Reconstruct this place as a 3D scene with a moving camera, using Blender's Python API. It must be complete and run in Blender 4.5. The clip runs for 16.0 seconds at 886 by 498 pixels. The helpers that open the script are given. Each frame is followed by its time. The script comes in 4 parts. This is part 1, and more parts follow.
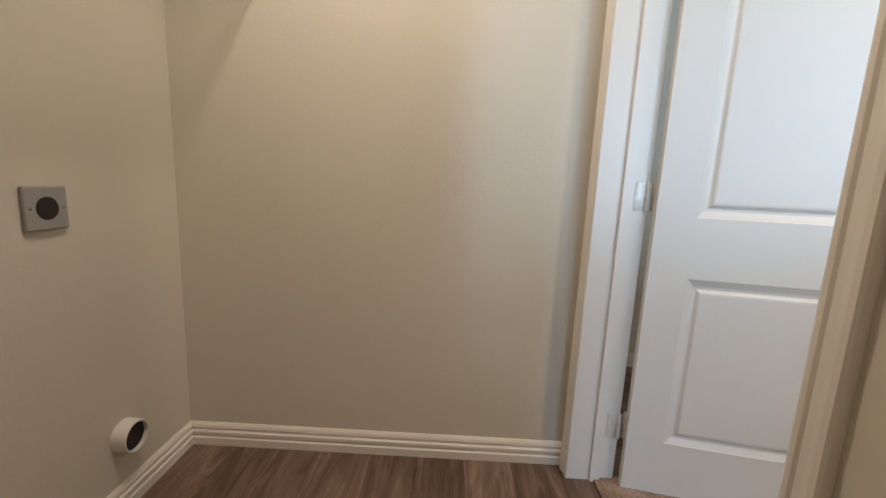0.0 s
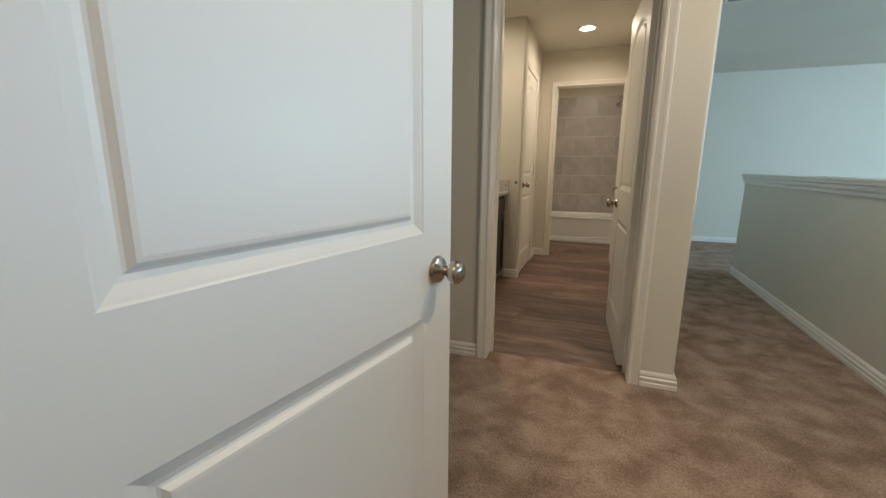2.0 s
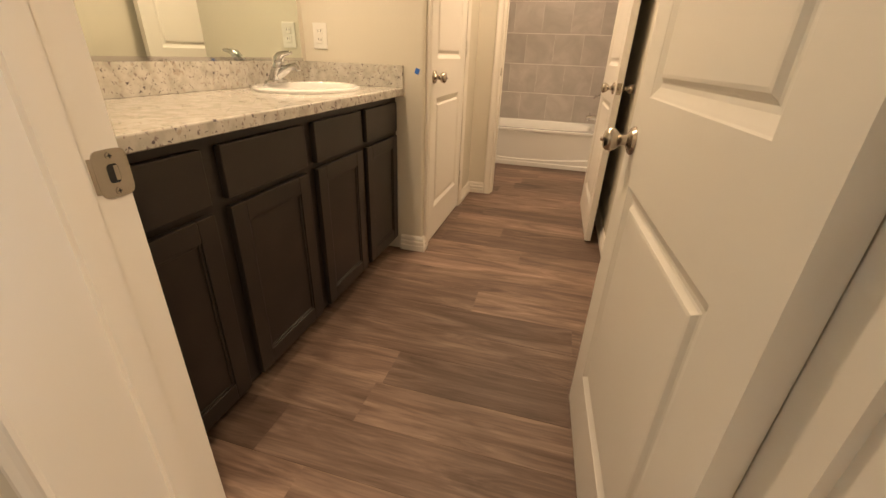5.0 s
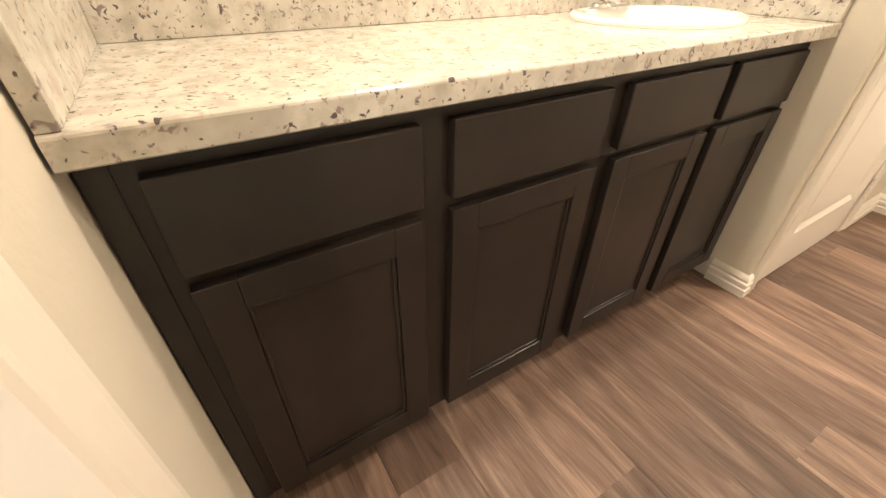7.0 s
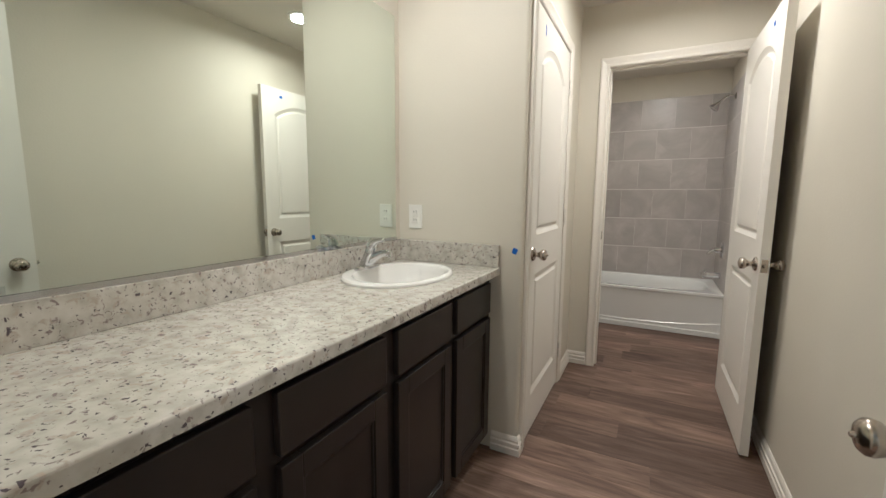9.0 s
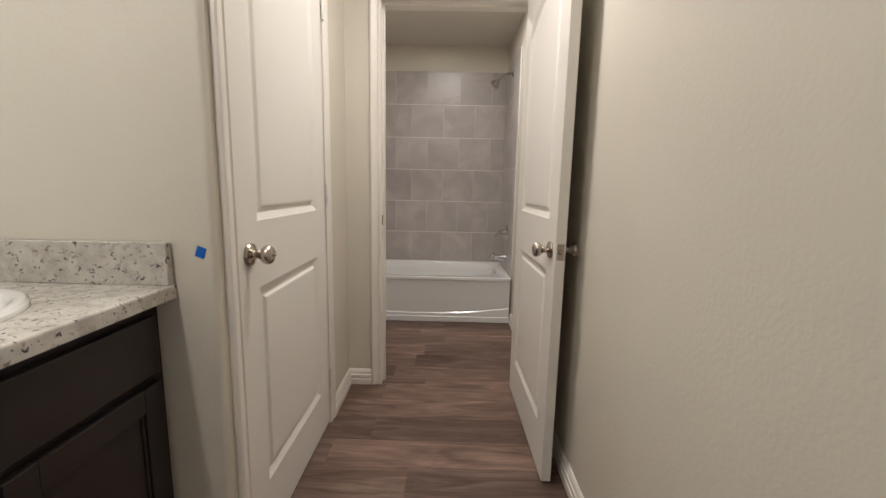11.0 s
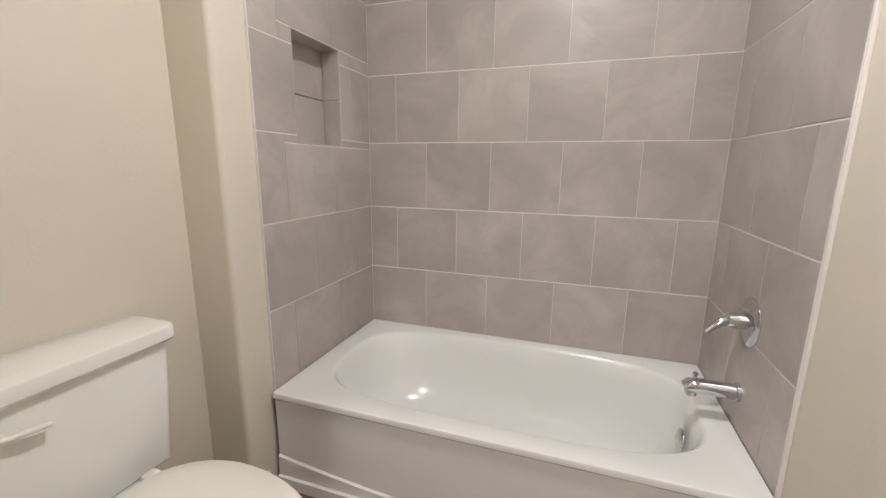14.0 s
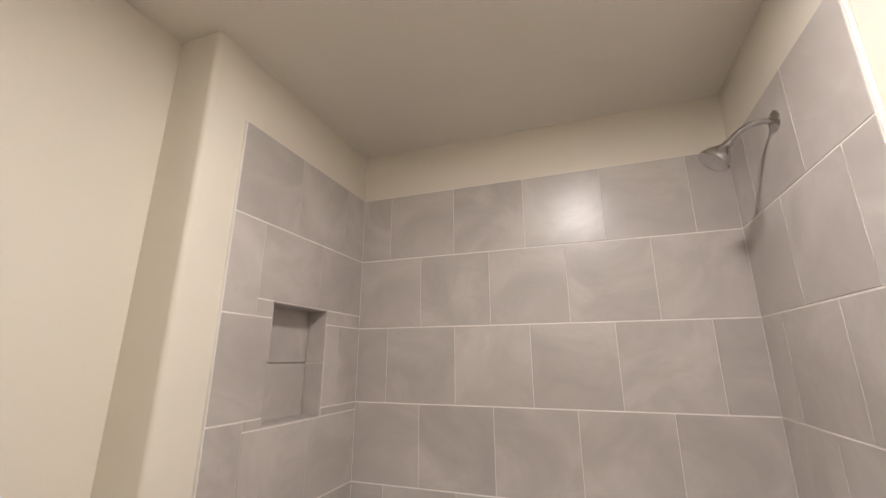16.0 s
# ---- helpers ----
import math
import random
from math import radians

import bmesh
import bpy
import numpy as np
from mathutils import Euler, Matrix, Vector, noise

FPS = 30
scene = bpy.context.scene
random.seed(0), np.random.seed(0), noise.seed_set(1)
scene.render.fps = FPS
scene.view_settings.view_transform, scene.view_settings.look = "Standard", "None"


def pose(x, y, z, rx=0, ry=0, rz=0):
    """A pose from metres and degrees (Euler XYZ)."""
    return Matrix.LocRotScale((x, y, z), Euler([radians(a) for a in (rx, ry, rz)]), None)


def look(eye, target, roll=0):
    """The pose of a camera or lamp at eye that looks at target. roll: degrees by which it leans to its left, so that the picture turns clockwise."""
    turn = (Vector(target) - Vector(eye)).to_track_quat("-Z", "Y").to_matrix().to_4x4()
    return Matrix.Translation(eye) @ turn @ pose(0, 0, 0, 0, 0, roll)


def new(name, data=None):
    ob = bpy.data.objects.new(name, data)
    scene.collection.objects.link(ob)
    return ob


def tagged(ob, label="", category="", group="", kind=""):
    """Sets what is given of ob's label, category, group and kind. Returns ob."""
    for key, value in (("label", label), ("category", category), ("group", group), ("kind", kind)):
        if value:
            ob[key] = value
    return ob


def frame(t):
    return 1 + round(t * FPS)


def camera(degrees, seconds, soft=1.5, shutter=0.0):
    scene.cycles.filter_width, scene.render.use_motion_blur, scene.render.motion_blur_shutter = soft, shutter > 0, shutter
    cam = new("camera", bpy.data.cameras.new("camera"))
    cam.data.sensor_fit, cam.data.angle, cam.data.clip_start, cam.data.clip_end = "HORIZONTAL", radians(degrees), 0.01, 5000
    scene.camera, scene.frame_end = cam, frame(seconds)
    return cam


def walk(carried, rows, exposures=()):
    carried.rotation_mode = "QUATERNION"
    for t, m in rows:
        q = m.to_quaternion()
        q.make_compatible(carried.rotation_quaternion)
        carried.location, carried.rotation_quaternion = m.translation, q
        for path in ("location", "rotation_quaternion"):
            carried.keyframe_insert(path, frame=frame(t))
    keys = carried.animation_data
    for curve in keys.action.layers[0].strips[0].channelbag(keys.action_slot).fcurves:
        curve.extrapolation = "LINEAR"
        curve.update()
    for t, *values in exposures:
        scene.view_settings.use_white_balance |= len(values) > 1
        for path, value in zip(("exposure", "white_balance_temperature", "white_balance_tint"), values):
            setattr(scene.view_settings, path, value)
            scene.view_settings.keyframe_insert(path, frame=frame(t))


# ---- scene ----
cam = camera(95.2, 16.0)
PATH = [
    (0, (1.913, 1.248, 1.041), (-0.059, 1.212, 0.71), 2.6),
    (0.5, (1.724, 1.277, 1.076), (-0.186, 1.745, 0.71), 2.1),
    (1, (1.459, 1.371, 1.101), (-0.298, 2.282, 0.814), 1.3),
    (1.5, (1.181, 1.476, 1.132), (-0.096, 2.975, 0.785), 0.7),
    (2, (1.097, 1.765, 1.105), (0.423, 3.605, 0.705), 0.4),
    (2.5, (1.106, 2.095, 1.105), (0.985, 4.039, 0.651), 0.6),
    (3, (1.202, 2.439, 1.11), (1.364, 4.376, 0.64), 1.2),
    (3.2, (1.259, 2.588, 1.114), (1.406, 4.526, 0.643), 1.4),
    (5.3, (1.029, 3.866, 1.016), (0.386, 5.497, 0.053), 2.9),
    (5.5, (0.987, 3.944, 1.009), (0.216, 5.475, -0.021), 3.4),
    (6, (0.873, 4.071, 1.006), (-0.244, 5.273, -0.139), 3.5),
    (6.5, (0.791, 4.174, 1.012), (-0.584, 5.039, -0.155), 1.8),
    (7, (0.797, 4.209, 1.008), (-0.578, 5.074, -0.159), 0.6),
    (7.5, (0.844, 4.183, 1.027), (-0.371, 5.33, -0.072), 0.0),
    (8, (0.886, 4.122, 1.066), (-0.185, 5.553, 0.169), -0.1),
    (8.5, (0.913, 4.059, 1.137), (-0.086, 5.7, 0.578), 0.1),
    (9, (0.919, 4.031, 1.195), (0.009, 5.793, 0.937), 0.4),
    (9.5, (0.925, 4.057, 1.183), (0.212, 5.919, 1.025), 0.5),
    (10, (0.946, 4.239, 1.124), (0.571, 6.192, 0.913), 0.9),
    (10.2, (0.954, 4.336, 1.121), (0.704, 6.306, 0.883), 1.2),
    (12.3, (0.975, 5.801, 1.14), (1.043, 7.77, 0.794), 1.4),
    (12.5, (0.981, 5.964, 1.156), (1.06, 7.931, 0.803), 1.5),
    (13, (1.041, 6.392, 1.151), (1.027, 8.356, 0.771), 0.8),
    (13.5, (1.041, 6.74, 1.15), (0.813, 8.682, 0.732), 1.4),
    (14, (0.989, 7.039, 1.176), (0.365, 8.896, 0.776), 0.6),
    (14.5, (0.889, 7.201, 1.225), (-0.129, 8.912, 1.034), -0.6),
    (15, (0.868, 7.276, 1.397), (-0.316, 8.87, 1.635), -0.7),
    (15.5, (0.893, 7.29, 1.438), (-0.171, 8.904, 1.951), 0.0),
    (16, (0.97, 7.242, 1.456), (0.322, 9.06, 1.982), -0.1),
]
EXPOSURES = [
    (0.0, 0.15, 5250, 14), (1.0, -0.05, 5400, 16), (1.6, -0.22, 5450, 13), (2.1, -0.1, 5300, 8), (2.6, 0.0, 5900, 19), (3.2, 0.12, 7300, 31), (5.3, 0.85, 6300, 15), (6.0, 1.05, 5800, 14), (7.0, 1.7, 5450, 12),
    (8.0, 1.15, 4950, 9), (9.0, 0.37, 4500, 7), (10.2, 0.30, 4550, 9), (12.3, 0.34, 4650, 13), (13.5, 0.88, 4520, 11), (14.5, 0.98, 4570, 12), (16.0, 0.97, 4640, 13),
]
walk(cam, [(t, look(eye, target, roll)) for t, eye, target, roll in PATH], EXPOSURES)

# ---- light and exposure ----
world = bpy.data.worlds.new("sky")
scene.world = world
world.use_nodes = True
sky = world.node_tree.nodes.new("ShaderNodeTexSky")
sky.sky_type, sky.sun_disc, sky.sun_elevation, sky.sun_rotation = "NISHITA", False, radians(40), radians(90)
world.node_tree.links.new(sky.outputs[0], world.node_tree.nodes["Background"].inputs[0])
world.node_tree.nodes["Background"].inputs[1].default_value = 0.08


def lamp(name, x, y, z, size, watts, colour, turn=(0, 0, 0), shape="DISK", size_y=0.0):
    data = bpy.data.lights.new(name, "AREA")
    data.shape, data.size, data.energy, data.color = shape, size, watts, colour
    if size_y:
        data.size_y = size_y
    ob = new(name, data)
    ob.matrix_basis = pose(x, y, z, *turn)
    return ob


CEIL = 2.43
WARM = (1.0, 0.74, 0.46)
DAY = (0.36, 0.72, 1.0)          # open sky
DAY_GREENER = (0.70, 0.90, 0.93)   # greener tone for the added second window
# the fourth can, in the hall, is unseen: added for the warm light there
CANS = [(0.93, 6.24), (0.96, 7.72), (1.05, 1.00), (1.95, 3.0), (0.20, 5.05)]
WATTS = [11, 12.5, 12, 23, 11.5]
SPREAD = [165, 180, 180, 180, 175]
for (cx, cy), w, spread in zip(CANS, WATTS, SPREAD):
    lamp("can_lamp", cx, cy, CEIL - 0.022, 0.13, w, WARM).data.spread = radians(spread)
# daylight of two unseen loft windows; the second added to brighten the far wall
lamp("unseen_window_daylight", 7.38, 3.35, 1.42, 1.38, 58, DAY, (0, 90, 0), "RECTANGLE", 1.18)
lamp("unseen_window_daylight", 7.38, 5.75, 1.42, 1.38, 165, DAY_GREENER, (0, 90, 0), "RECTANGLE", 1.18)

# ---- materials ----
def material(name, colour, rough=0.5, metal=0.0, **kw):
    """colour varied at two scales by noise; bump from a fine noise."""
    m = bpy.data.materials.new(name)
    m.use_nodes = True
    nt = m.node_tree
    b = nt.nodes["Principled BSDF"]
    b.inputs["Roughness"].default_value, b.inputs["Metallic"].default_value = rough, metal
    b.inputs["Base Color"].default_value = (*colour, 1)
    if "coat" in kw:
        b.inputs["Coat Weight"].default_value, b.inputs["Coat Roughness"].default_value = kw["coat"], 0.05
    if "spec" in kw:
        b.inputs["Specular IOR Level"].default_value = kw["spec"]
    co = nt.nodes.new("ShaderNodeTexCoord")
    vary = kw.get("vary", 0.04)
    if vary:
        n1 = nt.nodes.new("ShaderNodeTexNoise")
        n1.inputs["Scale"].default_value, n1.inputs["Detail"].default_value = kw.get("scale", 1.3), 6
        nt.links.new(co.outputs["Object"], n1.inputs["Vector"])
        ramp = nt.nodes.new("ShaderNodeMapRange")
        ramp.inputs[1].default_value, ramp.inputs[2].default_value = 0.3, 0.7
        ramp.inputs[3].default_value, ramp.inputs[4].default_value = 1 - vary, 1 + vary
        nt.links.new(n1.outputs["Fac"], ramp.inputs[0])
        mul = nt.nodes.new("ShaderNodeMix")
        mul.data_type, mul.blend_type = "RGBA", "MULTIPLY"
        mul.inputs[0].default_value = 1
        mul.inputs[6].default_value = (*colour, 1)
        nt.links.new(ramp.outputs[0], mul.inputs[7])
        nt.links.new(mul.outputs[2], b.inputs["Base Color"])
    if kw.get("bump"):
        n2 = nt.nodes.new("ShaderNodeTexNoise")
        n2.inputs["Scale"].default_value, n2.inputs["Detail"].default_value = kw.get("grain", 220), 4
        nt.links.new(co.outputs["Object"], n2.inputs["Vector"])
        bp = nt.nodes.new("ShaderNodeBump")
        bp.inputs["Strength"].default_value, bp.inputs["Distance"].default_value = kw["bump"], kw.get("depth", 0.002)
        nt.links.new(n2.outputs["Fac"], bp.inputs["Height"])
        nt.links.new(bp.outputs[0], b.inputs["Normal"])
    return m


def ramp_node(nt, stops):
    r = nt.nodes.new("ShaderNodeValToRGB")
    while len(r.color_ramp.elements) < len(stops):
        r.color_ramp.elements.new(0.5)
    for e, (p, c) in zip(r.color_ramp.elements, stops):
        e.position, e.color = p, (*c, 1)
    return r


def wood_planks():
    """Vinyl plank: streaks along x, each plank shifted and toned by its own random number."""
    m = bpy.data.materials.new("vinyl_plank")
    m.use_nodes = True
    nt = m.node_tree
    L, N = nt.links.new, nt.nodes.new
    b = nt.nodes["Principled BSDF"]
    co, info = N("ShaderNodeTexCoord"), N("ShaderNodeObjectInfo")
    shift = N("ShaderNodeVectorMath")
    shift.operation = "SCALE"
    shift.inputs[0].default_value = (7.0, 13.0, 3.0)
    L(info.outputs["Random"], shift.inputs[3])
    add = N("ShaderNodeVectorMath")
    L(co.outputs["Object"], add.inputs[0])
    L(shift.outputs[0], add.inputs[1])
    mp = N("ShaderNodeMapping")
    mp.inputs["Scale"].default_value = (1.1, 8.5, 1)
    L(add.outputs[0], mp.inputs[0])
    n1 = N("ShaderNodeTexNoise")
    n1.inputs["Scale"].default_value, n1.inputs["Detail"].default_value = 1.5, 9
    n1.inputs["Roughness"].default_value, n1.inputs["Distortion"].default_value = 0.62, 1.5
    L(mp.outputs[0], n1.inputs["Vector"])
    mp2 = N("ShaderNodeMapping")
    mp2.inputs["Scale"].default_value = (5, 90, 1)
    L(add.outputs[0], mp2.inputs[0])
    n2 = N("ShaderNodeTexNoise")
    n2.inputs["Scale"].default_value, n2.inputs["Detail"].default_value = 1.5, 3
    L(mp2.outputs[0], n2.inputs["Vector"])
    r = ramp_node(nt, [(0.28, (0.082, 0.053, 0.039)), (0.44, (0.140, 0.092, 0.068)), (0.56, (0.190, 0.129, 0.097)), (0.74, (0.295, 0.211, 0.162))])
    L(n1.outputs["Fac"], r.inputs[0])
    fine = N("ShaderNodeMapRange")
    fine.inputs[1].default_value, fine.inputs[2].default_value, fine.inputs[3].default_value, fine.inputs[4].default_value = 0.3, 0.7, 0.82, 1.17
    L(n2.outputs["Fac"], fine.inputs[0])
    tone = N("ShaderNodeMapRange")
    tone.inputs[3].default_value, tone.inputs[4].default_value = 0.68, 1.25
    L(info.outputs["Random"], tone.inputs[0])
    mu = N("ShaderNodeMath")
    mu.operation = "MULTIPLY"
    L(fine.outputs[0], mu.inputs[0])
    L(tone.outputs[0], mu.inputs[1])
    mix = N("ShaderNodeMix")
    mix.data_type, mix.blend_type = "RGBA", "MULTIPLY"
    mix.inputs[0].default_value = 1
    L(r.outputs[0], mix.inputs[6])
    L(mu.outputs[0], mix.inputs[7])
    L(mix.outputs[2], b.inputs["Base Color"])
    b.inputs["Roughness"].default_value = 0.50
    b.inputs["Specular IOR Level"].default_value = 0.22
    bp = N("ShaderNodeBump")
    bp.inputs["Strength"].default_value, bp.inputs["Distance"].default_value = 0.25, 0.001
    L(n2.outputs["Fac"], bp.inputs["Height"])
    L(bp.outputs[0], b.inputs["Normal"])
    return m


def granite_mat():
    """Cream granite with grains and dark, brown and violet flecks in clusters."""
    m = bpy.data.materials.new("granite")
    m.use_nodes = True
    nt = m.node_tree
    L, N = nt.links.new, nt.nodes.new
    b = nt.nodes["Principled BSDF"]
    co = N("ShaderNodeTexCoord")
    base = N("ShaderNodeTexNoise")
    base.inputs["Scale"].default_value, base.inputs["Detail"].default_value = 26, 6
    L(co.outputs["Object"], base.inputs["Vector"])
    r0 = ramp_node(nt, [(0.3, (0.40, 0.375, 0.325)), (0.5, (0.53, 0.507, 0.450)), (0.68, (0.60, 0.578, 0.525))])
    L(base.outputs["Fac"], r0.inputs[0])
    colour = r0.outputs[0]
    for scale, detail, lo, hi, tint, seed in ((48, 4, 0.57, 0.67, (0.44, 0.385, 0.325), 4.0), (66, 3, 0.615, 0.675, (0.25, 0.205, 0.195), 0.0), (92, 2, 0.645, 0.685, (0.10, 0.082, 0.092), 9.0)):
        mp = N("ShaderNodeMapping")
        mp.inputs["Location"].default_value = (seed, seed * 2, seed)
        L(co.outputs["Object"], mp.inputs[0])
        n = N("ShaderNodeTexNoise")
        n.inputs["Scale"].default_value, n.inputs["Detail"].default_value = scale, detail
        n.inputs["Distortion"].default_value = 0.6
        L(mp.outputs[0], n.inputs["Vector"])
        f = N("ShaderNodeMapRange")
        f.inputs[1].default_value, f.inputs[2].default_value = lo, hi
        L(n.outputs["Fac"], f.inputs[0])
        mix = N("ShaderNodeMix")
        mix.data_type = "RGBA"
        L(f.outputs[0], mix.inputs[0])
        L(colour, mix.inputs[6])
        mix.inputs[7].default_value = (*tint, 1)
        colour = mix.outputs[2]
    L(colour, b.inputs["Base Color"])
    b.inputs["Roughness"].default_value = 0.12
    return m


def carpet_mat():
    m = bpy.data.materials.new("carpet")
    m.use_nodes = True
    nt = m.node_tree
    L, N = nt.links.new, nt.nodes.new
    b = nt.nodes["Principled BSDF"]
    co = N("ShaderNodeTexCoord")
    big = N("ShaderNodeTexNoise")
    big.inputs["Scale"].default_value, big.inputs["Detail"].default_value, big.inputs["Distortion"].default_value = 6.5, 8, 0.25
    L(co.outputs["Object"], big.inputs["Vector"])
    fine = N("ShaderNodeTexNoise")
    fine.inputs["Scale"].default_value, fine.inputs["Detail"].default_value = 110, 5
    L(co.outputs["Object"], fine.inputs["Vector"])
    r = ramp_node(nt, [(0.36, (0.245, 0.170, 0.124)), (0.5, (0.330, 0.238, 0.180)), (0.64, (0.415, 0.310, 0.240))])
    L(big.outputs["Fac"], r.inputs[0])
    f = N("ShaderNodeMapRange")
    f.inputs[1].default_value, f.inputs[2].default_value, f.inputs[3].default_value, f.inputs[4].default_value = 0.3, 0.7, 0.7, 1.25
    L(fine.outputs["Fac"], f.inputs[0])
    mix = N("ShaderNodeMix")
    mix.data_type, mix.blend_type = "RGBA", "MULTIPLY"
    mix.inputs[0].default_value = 1
    L(r.outputs[0], mix.inputs[6])
    L(f.outputs[0], mix.inputs[7])
    L(mix.outputs[2], b.inputs["Base Color"])
    b.inputs["Roughness"].default_value = 0.95
    b.inputs["Specular IOR Level"].default_value = 0.1
    bp = N("ShaderNodeBump")
    bp.inputs["Strength"].default_value, bp.inputs["Distance"].default_value = 0.9, 0.006
    L(fine.outputs["Fac"], bp.inputs["Height"])
    L(bp.outputs[0], b.inputs["Normal"])
    return m


def tile_mat():
    """Grey ceramic with cloudy lighter veins, shifted tile by tile."""
    m = bpy.data.materials.new("grey_tile")
    m.use_nodes = True
    nt = m.node_tree
    L, N = nt.links.new, nt.nodes.new
    b = nt.nodes["Principled BSDF"]
    co, info = N("ShaderNodeTexCoord"), N("ShaderNodeObjectInfo")
    shift = N("ShaderNodeVectorMath")
    shift.operation = "SCALE"
    shift.inputs[0].default_value = (11.0, 17.0, 5.0)
    L(info.outputs["Random"], shift.inputs[3])
    add = N("ShaderNodeVectorMath")
    L(co.outputs["Object"], add.inputs[0])
    L(shift.outputs[0], add.inputs[1])
    mp = N("ShaderNodeMapping")
    mp.inputs["Rotation"].default_value = (0.5, 0.6, 0.4)
    mp.inputs["Scale"].default_value = (1.0, 1.0, 2.0)
    L(add.outputs[0], mp.inputs[0])
    n = N("ShaderNodeTexNoise")
    n.inputs["Scale"].default_value, n.inputs["Detail"].default_value, n.inputs["Distortion"].default_value = 3.4, 10, 0.7
    n.inputs["Roughness"].default_value = 0.6
    L(mp.outputs[0], n.inputs["Vector"])
    r = ramp_node(nt, [(0.34, (0.372, 0.343, 0.320)), (0.50, (0.422, 0.390, 0.364)), (0.66, (0.495, 0.461, 0.433))])
    L(n.outputs["Fac"], r.inputs[0])
    tone = N("ShaderNodeMapRange")
    tone.inputs[3].default_value, tone.inputs[4].default_value = 0.95, 1.05
    L(info.outputs["Random"], tone.inputs[0])
    mix = N("ShaderNodeMix")
    mix.data_type, mix.blend_type = "RGBA", "MULTIPLY"
    mix.inputs[0].default_value = 1
    L(r.outputs[0], mix.inputs[6])
    L(tone.outputs[0], mix.inputs[7])
    L(mix.outputs[2], b.inputs["Base Color"])
    b.inputs["Roughness"].default_value = 0.33
    bp = N("ShaderNodeBump")
    bp.inputs["Strength"].default_value, bp.inputs["Distance"].default_value = 0.15, 0.004
    L(n.outputs["Fac"], bp.inputs["Height"])
    L(bp.outputs[0], b.inputs["Normal"])
    return m


def glow_mat(name, colour, strength):
    m = bpy.data.materials.new(name)
    m.use_nodes = True
    b = m.node_tree.nodes["Principled BSDF"]
    b.inputs["Base Color"].default_value = (*colour, 1)
    b.inputs["Emission Color"].default_value, b.inputs["Emission Strength"].default_value = (*colour, 1), strength
    return m


PAINT = material("wall_paint", (0.652, 0.612, 0.52), 0.7, vary=0.03, bump=0.32, grain=95, depth=0.002)
CEILP = material("ceiling_paint", (0.65, 0.615, 0.54), 0.85, vary=0.03, bump=0.5, grain=60, depth=0.002)
TRIM = material("trim_paint", (0.78, 0.74, 0.67), 0.38, vary=0.02, bump=0.08, grain=30, depth=0.001)
DOORP = material("door_paint", (0.78, 0.75, 0.69), 0.42, vary=0.02, bump=0.10, grain=140, depth=0.0006)
ESPRESSO = material("espresso_stain", (0.0165, 0.0125, 0.0100), 0.36, spec=0.45, vary=0.25, scale=9, bump=0.12, grain=90, depth=0.0006)
TOEKICK = material("toe_kick_black", (0.012, 0.010, 0.009), 0.6, vary=0.2)
GRANITE = granite_mat()
PORCELAIN = material("white_porcelain", (0.80, 0.79, 0.76), 0.09, vary=0.01, coat=0.4)
ACRYLIC = material("white_acrylic", (0.76, 0.755, 0.735), 0.14, vary=0.015, coat=0.2)
CHROME = material("chrome", (0.62, 0.62, 0.63), 0.07, 1.0, vary=0.0)
NICKEL = material("satin_nickel", (0.48, 0.43, 0.37), 0.24, 1.0, vary=0.05, scale=20)
SHOWERM = material("shower_nickel", (0.5, 0.49, 0.48), 0.2, 1.0, vary=0.03)
HINGE = material("hinge_metal", (0.74, 0.71, 0.65), 0.42, 0.15, vary=0.12, scale=60)
MIRROR = material("mirror_silver", (0.80, 0.86, 0.80), 0.012, 1.0, vary=0.0)
PLASTIC = material("white_plastic", (0.78, 0.76, 0.71), 0.35, vary=0.01)
GREYBOX = material("grey_plastic", (0.33, 0.33, 0.32), 0.5, vary=0.03)
# flat black: the socket, and the shade inside holes and slots
DARK = material("black_and_hole_shade", (0.012, 0.012, 0.012), 0.7, vary=0.0)
TAPE = material("blue_tape", (0.02, 0.13, 0.55), 0.7, vary=0.08, scale=40)
GROUT = material("white_grout", (0.74, 0.71, 0.67), 0.8, vary=0.05, bump=0.2)
PLANK = wood_planks()
CARPET = carpet_mat()
TILE = tile_mat()
WHITEWIRE = material("white_vinyl_wire", (0.78, 0.76, 0.72), 0.4, vary=0.02)
GLOW = glow_mat("lamp_lens", (1.0, 0.86, 0.66), 14)
SKYGLOW = glow_mat("outside_light", (0.75, 0.9, 1.0), 3.0)


# ---- mesh helpers ----
def mesh_of(name, bm, mat, smooth=False):
    me = bpy.data.meshes.new(name)
    bmesh.ops.recalc_face_normals(bm, faces=bm.faces)
    bm.to_mesh(me)
    bm.free()
    me.materials.append(mat)
    if smooth:
        for p in me.polygons:
            p.use_smooth = True
        me.set_sharp_from_angle(angle=radians(38))
    return me


def part(name, bm, mat, parent=None, label="", smooth=False):
    ob = new(name, mesh_of(name, bm, mat, smooth))
    if parent:
        ob.parent = parent
    if label:
        tagged(ob, label)
    return ob


def holder(name, label, category="", kind="", m=None, group=""):
    ob = new(name)
    ob.empty_display_size = 0.05
    if m:
        ob.matrix_basis = m
    return tagged(ob, label, category, group, kind)


